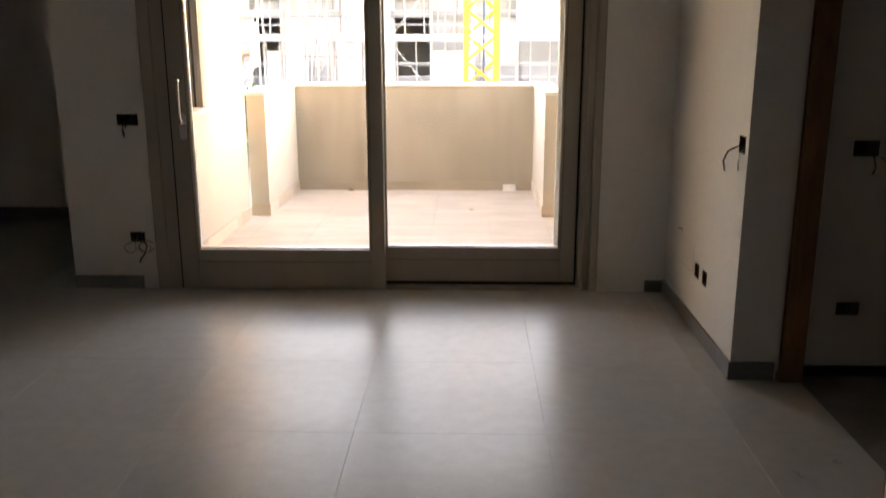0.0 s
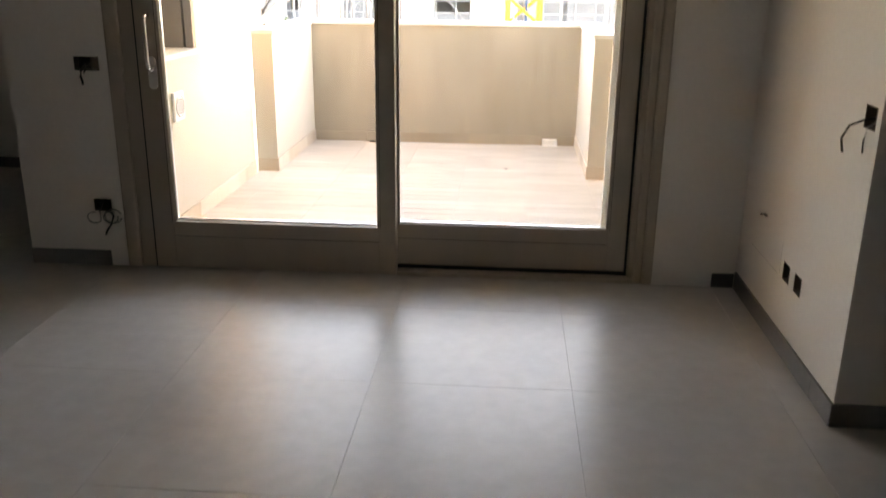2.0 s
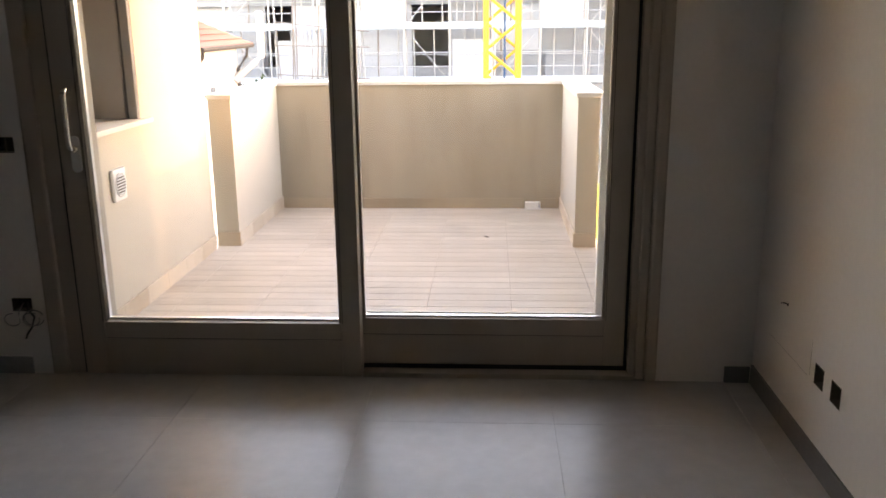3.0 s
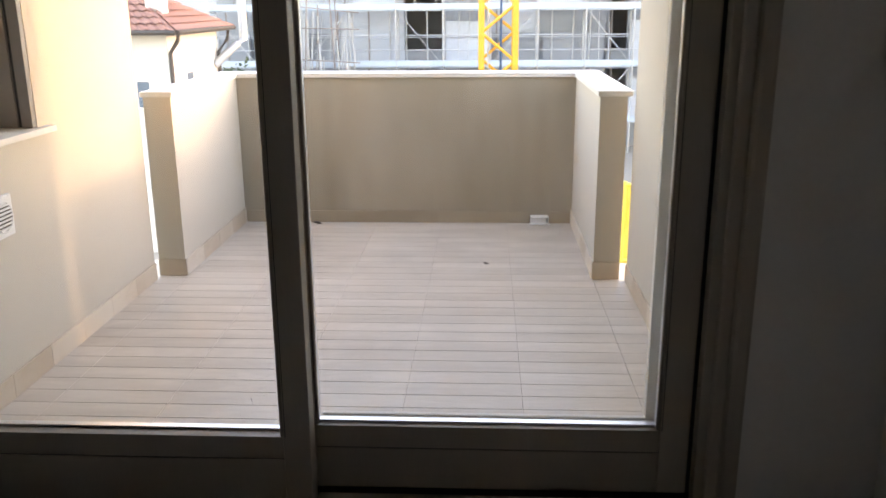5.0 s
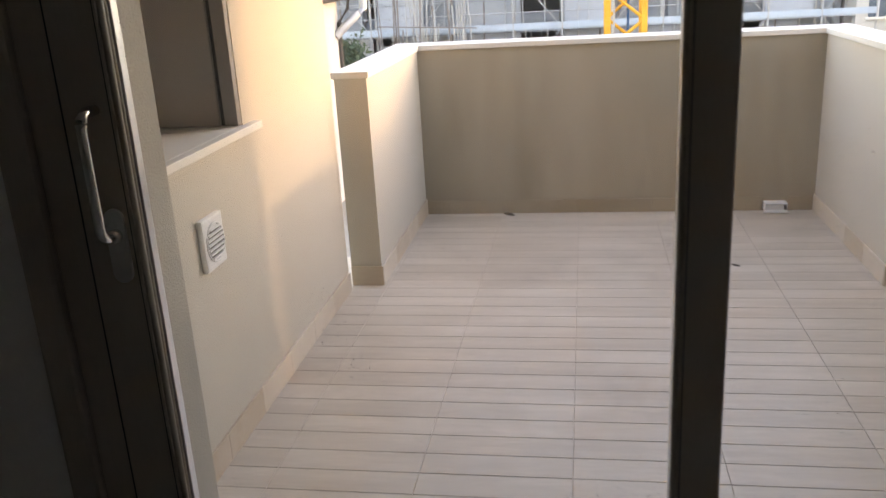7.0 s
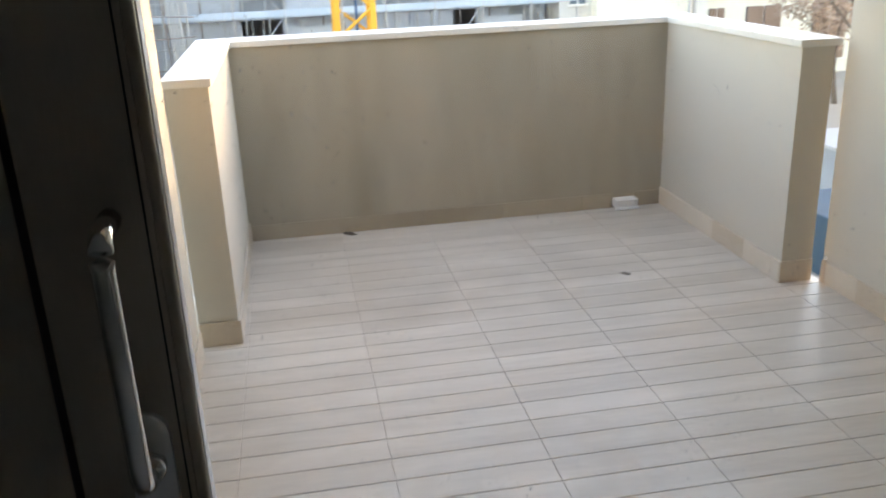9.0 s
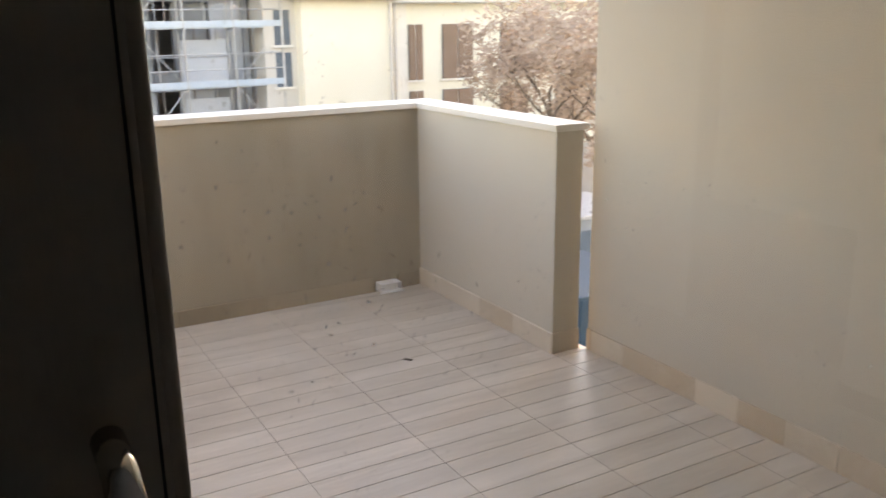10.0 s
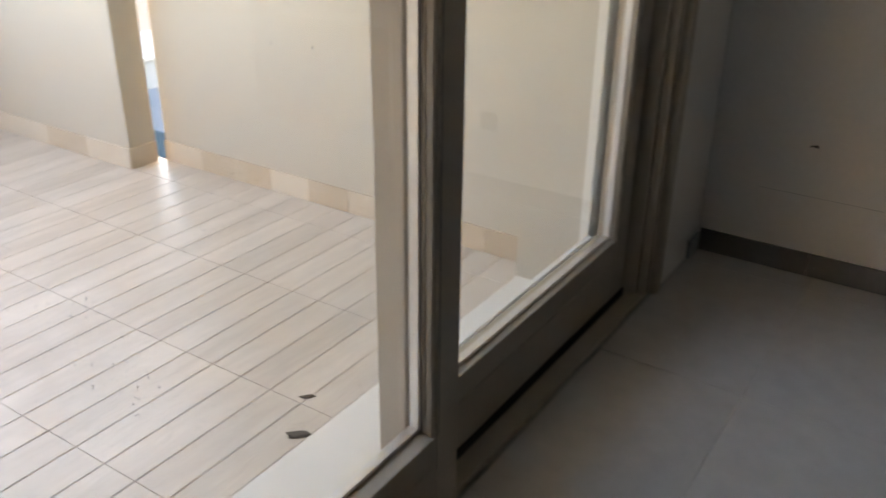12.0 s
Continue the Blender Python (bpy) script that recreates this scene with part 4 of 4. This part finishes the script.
# tall narrow building beside the site, and the plain yellow one
tower = thing("apartment_building", "pale grey building with a column of tall windows", "building", (8.9, SY, GZ))
part("wall", boxes((-0.62, 0.65, 0.0, 9.0, 0.0, 6.0)), HOUSEWALL, tower)
part("roof", boxes((-0.9, 0.9, -0.4, 9.3, 6.0, 6.2), bevel=0.02), REDTILE, tower, "dull red roof edge")
for z in (0.4, 2.9, 4.3):
    shuttered_window(tower, 0.02, 0.0, z, z + 1.15, 0.55, False)
yel = thing("yellow_house", "plain pale yellow rendered house with white eaves", "house", (11.05, SY - 0.6, GZ))
part("wall", boxes((-1.65, 1.75, 0.0, 9.0, 0.0, 5.75)), YELLOWWALL, yel)
part("eaves", boxes((-2.0, 2.05, -0.45, 9.2, 5.75, 5.90), bevel=0.02), COPING, yel, "white eaves")
bm = bmesh.new()
vs = [bm.verts.new(p) for p in ((-2.0, -0.45, 5.9), (2.05, -0.45, 5.9), (2.05, 9.2, 5.9), (-2.0, 9.2, 5.9), (0, 2.0, 6.9), (0, 7.0, 6.9))]
for q in ((0, 1, 4), (1, 2, 5, 4), (2, 3, 5), (3, 0, 4, 5), (0, 3, 2, 1)):
    bm.faces.new([vs[i] for i in q])
part("roof", bm, REDTILE, yel)
part("downpipe", tube(bmesh.new(), [(1.6, -0.12, 5.75), (1.6, -0.12, 0.0)], 0.06, 8), PLATE, yel, "grey downpipe")

villa = thing("shuttered_house", "pale yellow house with brown shutters and tiled eaves", "house", (18.1, SY, GZ))
part("wall", boxes((-4.9, 9.0, 0.0, 9.0, 0.0, 5.65)), YELLOWWALL, villa)
part("corner_strip", boxes((-4.92, -4.45, -0.03, 0.0, 0.0, 5.65)), COPING, villa, "white corner strip")
part("eaves", boxes((-5.4, 9.4, -0.5, 9.3, 5.65, 5.78), bevel=0.02), PLATE, villa, "grey eaves")
bm = bmesh.new()
vs = [bm.verts.new(p) for p in ((-5.4, -0.5, 5.78), (9.4, -0.5, 5.78), (9.4, 9.3, 5.78), (-5.4, 9.3, 5.78), (-1.5, 4.4, 7.5), (5.5, 4.4, 7.5))]
for q in ((0, 1, 5, 4), (1, 2, 5), (2, 3, 4, 5), (3, 0, 4), (0, 3, 2, 1)):
    bm.faces.new([vs[i] for i in q])
part("roof", bm, REDTILE, villa)
for x in (-4.1, -2.3, 0.3, 3.0, 5.8):
    for z in (0.5, 2.9):
        shuttered_window(villa, x, 0.0, z, z + 2.0, 0.6 if x == -4.1 else 1.35)
part("downpipe", tube(bmesh.new(), [(-4.98, -0.1, 5.65), (-4.98, -0.1, 0.0)], 0.07, 8), PLATE, villa, "grey downpipe")


# ---- trees ----
def tree(name, label, at, height, spread, leaf_mat, leaves, leaf_size, seed, bare=0.0):
    r = random.Random(seed)
    t = thing(name, label, "tree", at)
    bm = bmesh.new()
    tips = []

    def limb(p, d, length, rad, level):
        pts, rads = [p], [rad]
        for k in range(4):
            d = (d + Vector((r.uniform(-0.25, 0.25), r.uniform(-0.25, 0.25), r.uniform(-0.05, 0.2)))).normalized()
            p = p + d * length / 4
            pts.append(p)
            rads.append(rad * (1 - 0.17 * (k + 1)))
            if level >= 1:
                tips.append(p)
        tube(bm, pts, rads, 6 if level < 2 else 4)
        if level < 3:
            for k in range(4 if level else 6):
                i = r.choice((2, 3, 4)) if level else r.choice((1, 2, 3, 4))
                a = r.uniform(0, 6.283)
                nd = (d * 0.5 + Vector((math.cos(a), math.sin(a), r.uniform(0.1, 0.7)))).normalized()
                limb(pts[i], nd, length * r.uniform(0.5, 0.75) * (spread if level == 0 else 1), rads[i] * 0.6, level + 1)

    limb(Vector((0, 0, 0)), Vector((0, 0, 1)), height * 0.5, height * 0.022, 0)
    part("trunk", bm, BARK, t)
    verts, faces = [], []
    for k in range(leaves):
        c = r.choice(tips) + Vector((r.gauss(0, 0.16), r.gauss(0, 0.16), r.gauss(0, 0.14)))
        a = Vector((r.gauss(0, 1), r.gauss(0, 1), r.gauss(0, 1))).normalized()
        b = a.orthogonal().normalized()
        s = leaf_size * r.uniform(0.6, 1.3)
        i = len(verts)
        verts += [c - a * s, c + b * s * 0.45, c + a * s, c - b * s * 0.45]
        faces.append((i, i + 1, i + 2, i + 3))
    me = bpy.data.meshes.new("crown")
    me.from_pydata(verts, [], faces)
    me.materials.append(leaf_mat)
    crown = new("crown", me)
    crown.parent = t
    return t


tree("tree", "tree with sparse dry russet leaves before the houses", (13.4, 24.0, GZ), 6.6, 1.2, LEAF, 3900, 0.10, 4)
tree("tree", "tree with sparse dry russet leaves before the houses", (16.6, 25.5, GZ), 6.0, 1.2, LEAF, 3600, 0.10, 9)
tree("tree", "tree with sparse dry russet leaves before the houses", (15.2, 27.5, GZ), 4.6, 1.1, LEAF, 2000, 0.09, 21)
tree("tree", "tree with sparse dry russet leaves before the houses", (12.9, 20.5, GZ), 5.6, 1.2, LEAF, 3000, 0.09, 44)
tree("shrub", "dark green shrub beside the scaffolding", (-7.3, 29.5, GZ), 4.4, 1.0, GREENLEAF, 3600, 0.10, 31)

# things on the ground seen through the gap beside the parapet
bin_ = thing("site_container", "blue steel site container on the ground", "container", (7.7, 15.4, GZ))
part("body", boxes((-0.9, 0.9, -1.2, 1.2, 0.0, 0.95), bevel=0.03), BLUESHEET, bin_)
for k in range(7):
    part("rib", boxes((-0.84 + k * 0.28 - 0.05, -0.84 + k * 0.28 + 0.05, -1.235, -1.2, 0.05, 0.9), bevel=0.008), BLUESHEET, bin_)
hut = thing("site_hut", "grey panel site hut with a grey roof", "site hut", (9.9, 18.4, GZ))
part("body", boxes((-1.1, 1.1, -0.9, 0.9, 0.0, 1.2), bevel=0.02), CONCRETE, hut)
part("roof", boxes((-1.2, 1.2, -1.0, 1.0, 1.2, 1.27), bevel=0.01), PLATE, hut, "grey sheet roof")
part("window", boxes((-0.5, 0.2, -0.915, -0.9, 0.45, 0.95)), PANE, hut, "dark window")
bar = thing("yellow_site_fence", "yellow painted steel site fence panel", "fence", (2.95, 15.0, GZ))
for k in range(5):
    part("post", tube(bmesh.new(), [(-0.6 + 0.3 * k, 0, 0), (-0.6 + 0.3 * k, 0, 2.6)], 0.03, 6), YELLOWSHEET, bar)
part("sheet", boxes((-0.62, 0.62, 0.035, 0.045, 0.3, 2.55)), YELLOWSHEET, bar)
for z in (0.3, 1.4, 2.55):
    part("rail", tube(bmesh.new(), [(-0.65, 0, z), (0.65, 0, z)], 0.03, 6), YELLOWSHEET, bar)


# ---- floor pieces ----
piece_cache = {}


def piece(name, parent, material, x0, x1, y0, y1, z_top, thick, chamfer):
    """A slab with a chamfered top edge; alike pieces share one mesh."""
    key = (name, round(x1 - x0, 4), round(y1 - y0, 4))
    if key not in piece_cache:
        w, d, c = (x1 - x0) / 2, (y1 - y0) / 2, chamfer
        vs = [(-w, -d, -thick), (w, -d, -thick), (w, d, -thick), (-w, d, -thick),
              (-w, -d, -c), (w, -d, -c), (w, d, -c), (-w, d, -c),
              (-w + c, -d + c, 0), (w - c, -d + c, 0), (w - c, d - c, 0), (-w + c, d - c, 0)]
        fs = [(3, 2, 1, 0), (8, 9, 10, 11)]
        for a in (0, 4):
            fs += [(a + k, a + (k + 1) % 4, a + 4 + (k + 1) % 4, a + 4 + k) for k in range(4)]
        me = bpy.data.meshes.new(name)
        me.from_pydata(vs, [], fs)
        me.materials.append(material)
        piece_cache[key] = me
    ob = new(name, piece_cache[key])
    ob.location = ((x0 + x1) / 2, (y0 + y1) / 2, z_top)
    ob.parent = parent
    return ob


J = 0.0006
xs = [0.154 + 0.751 * k for k in range(-6, 3)]
ys = [3.01 + 0.751 * k for k in range(-7, 6)]
for i in range(-1, len(xs)):
    for j in range(-1, len(ys)):
        a = xs[i] if i >= 0 else -4.6
        b = xs[i + 1] if i + 1 < len(xs) else 2.083
        c = ys[j] if j >= 0 else -2.6
        d = ys[j + 1] if j + 1 < len(ys) else 7.05
        a, b, c, d = max(a, -4.6), min(b, 2.083), max(c, -2.6), min(d, 7.05)
        if a > -1.82 or d <= WY:
            d = min(d, WY)
        if b - a < 0.02 or d - c < 0.02:
            continue
        if d > WY and b > -1.815:
            if c < WY:
                piece("tile", floor, TILE, a + J, b - J, c + J, WY, 0.0, 0.008, 0.0004)
                c = WY
            b = -1.815
            if b - a < 0.02:
                continue
        piece("tile", floor, TILE, a + J, b - J, c + J, d - J, 0.0, 0.008, 0.0004)
piece("tile", floor, TILE, -1.30, 0.096, WY + 0.001, 5.005, -0.002, 0.008, 0.0004)

G = 0.0013
cols = [WX, -1.195, -0.708, -0.206, 0.282, 0.775, 1.265, EX]
rows_y = [5.45]
y = 6.081 - 5 * 0.1216
while y < 8.93:
    rows_y.append(y)
    y += 0.1216
rows_y.append(8.95)
for a, b in zip(cols, cols[1:]):
    for c, d in zip(rows_y, rows_y[1:]):
        piece("plank", terrace_floor, PLANK, a + G * 0.4, b - G * 0.4, c + G, d - G, TZ, 0.01, 0.0015)
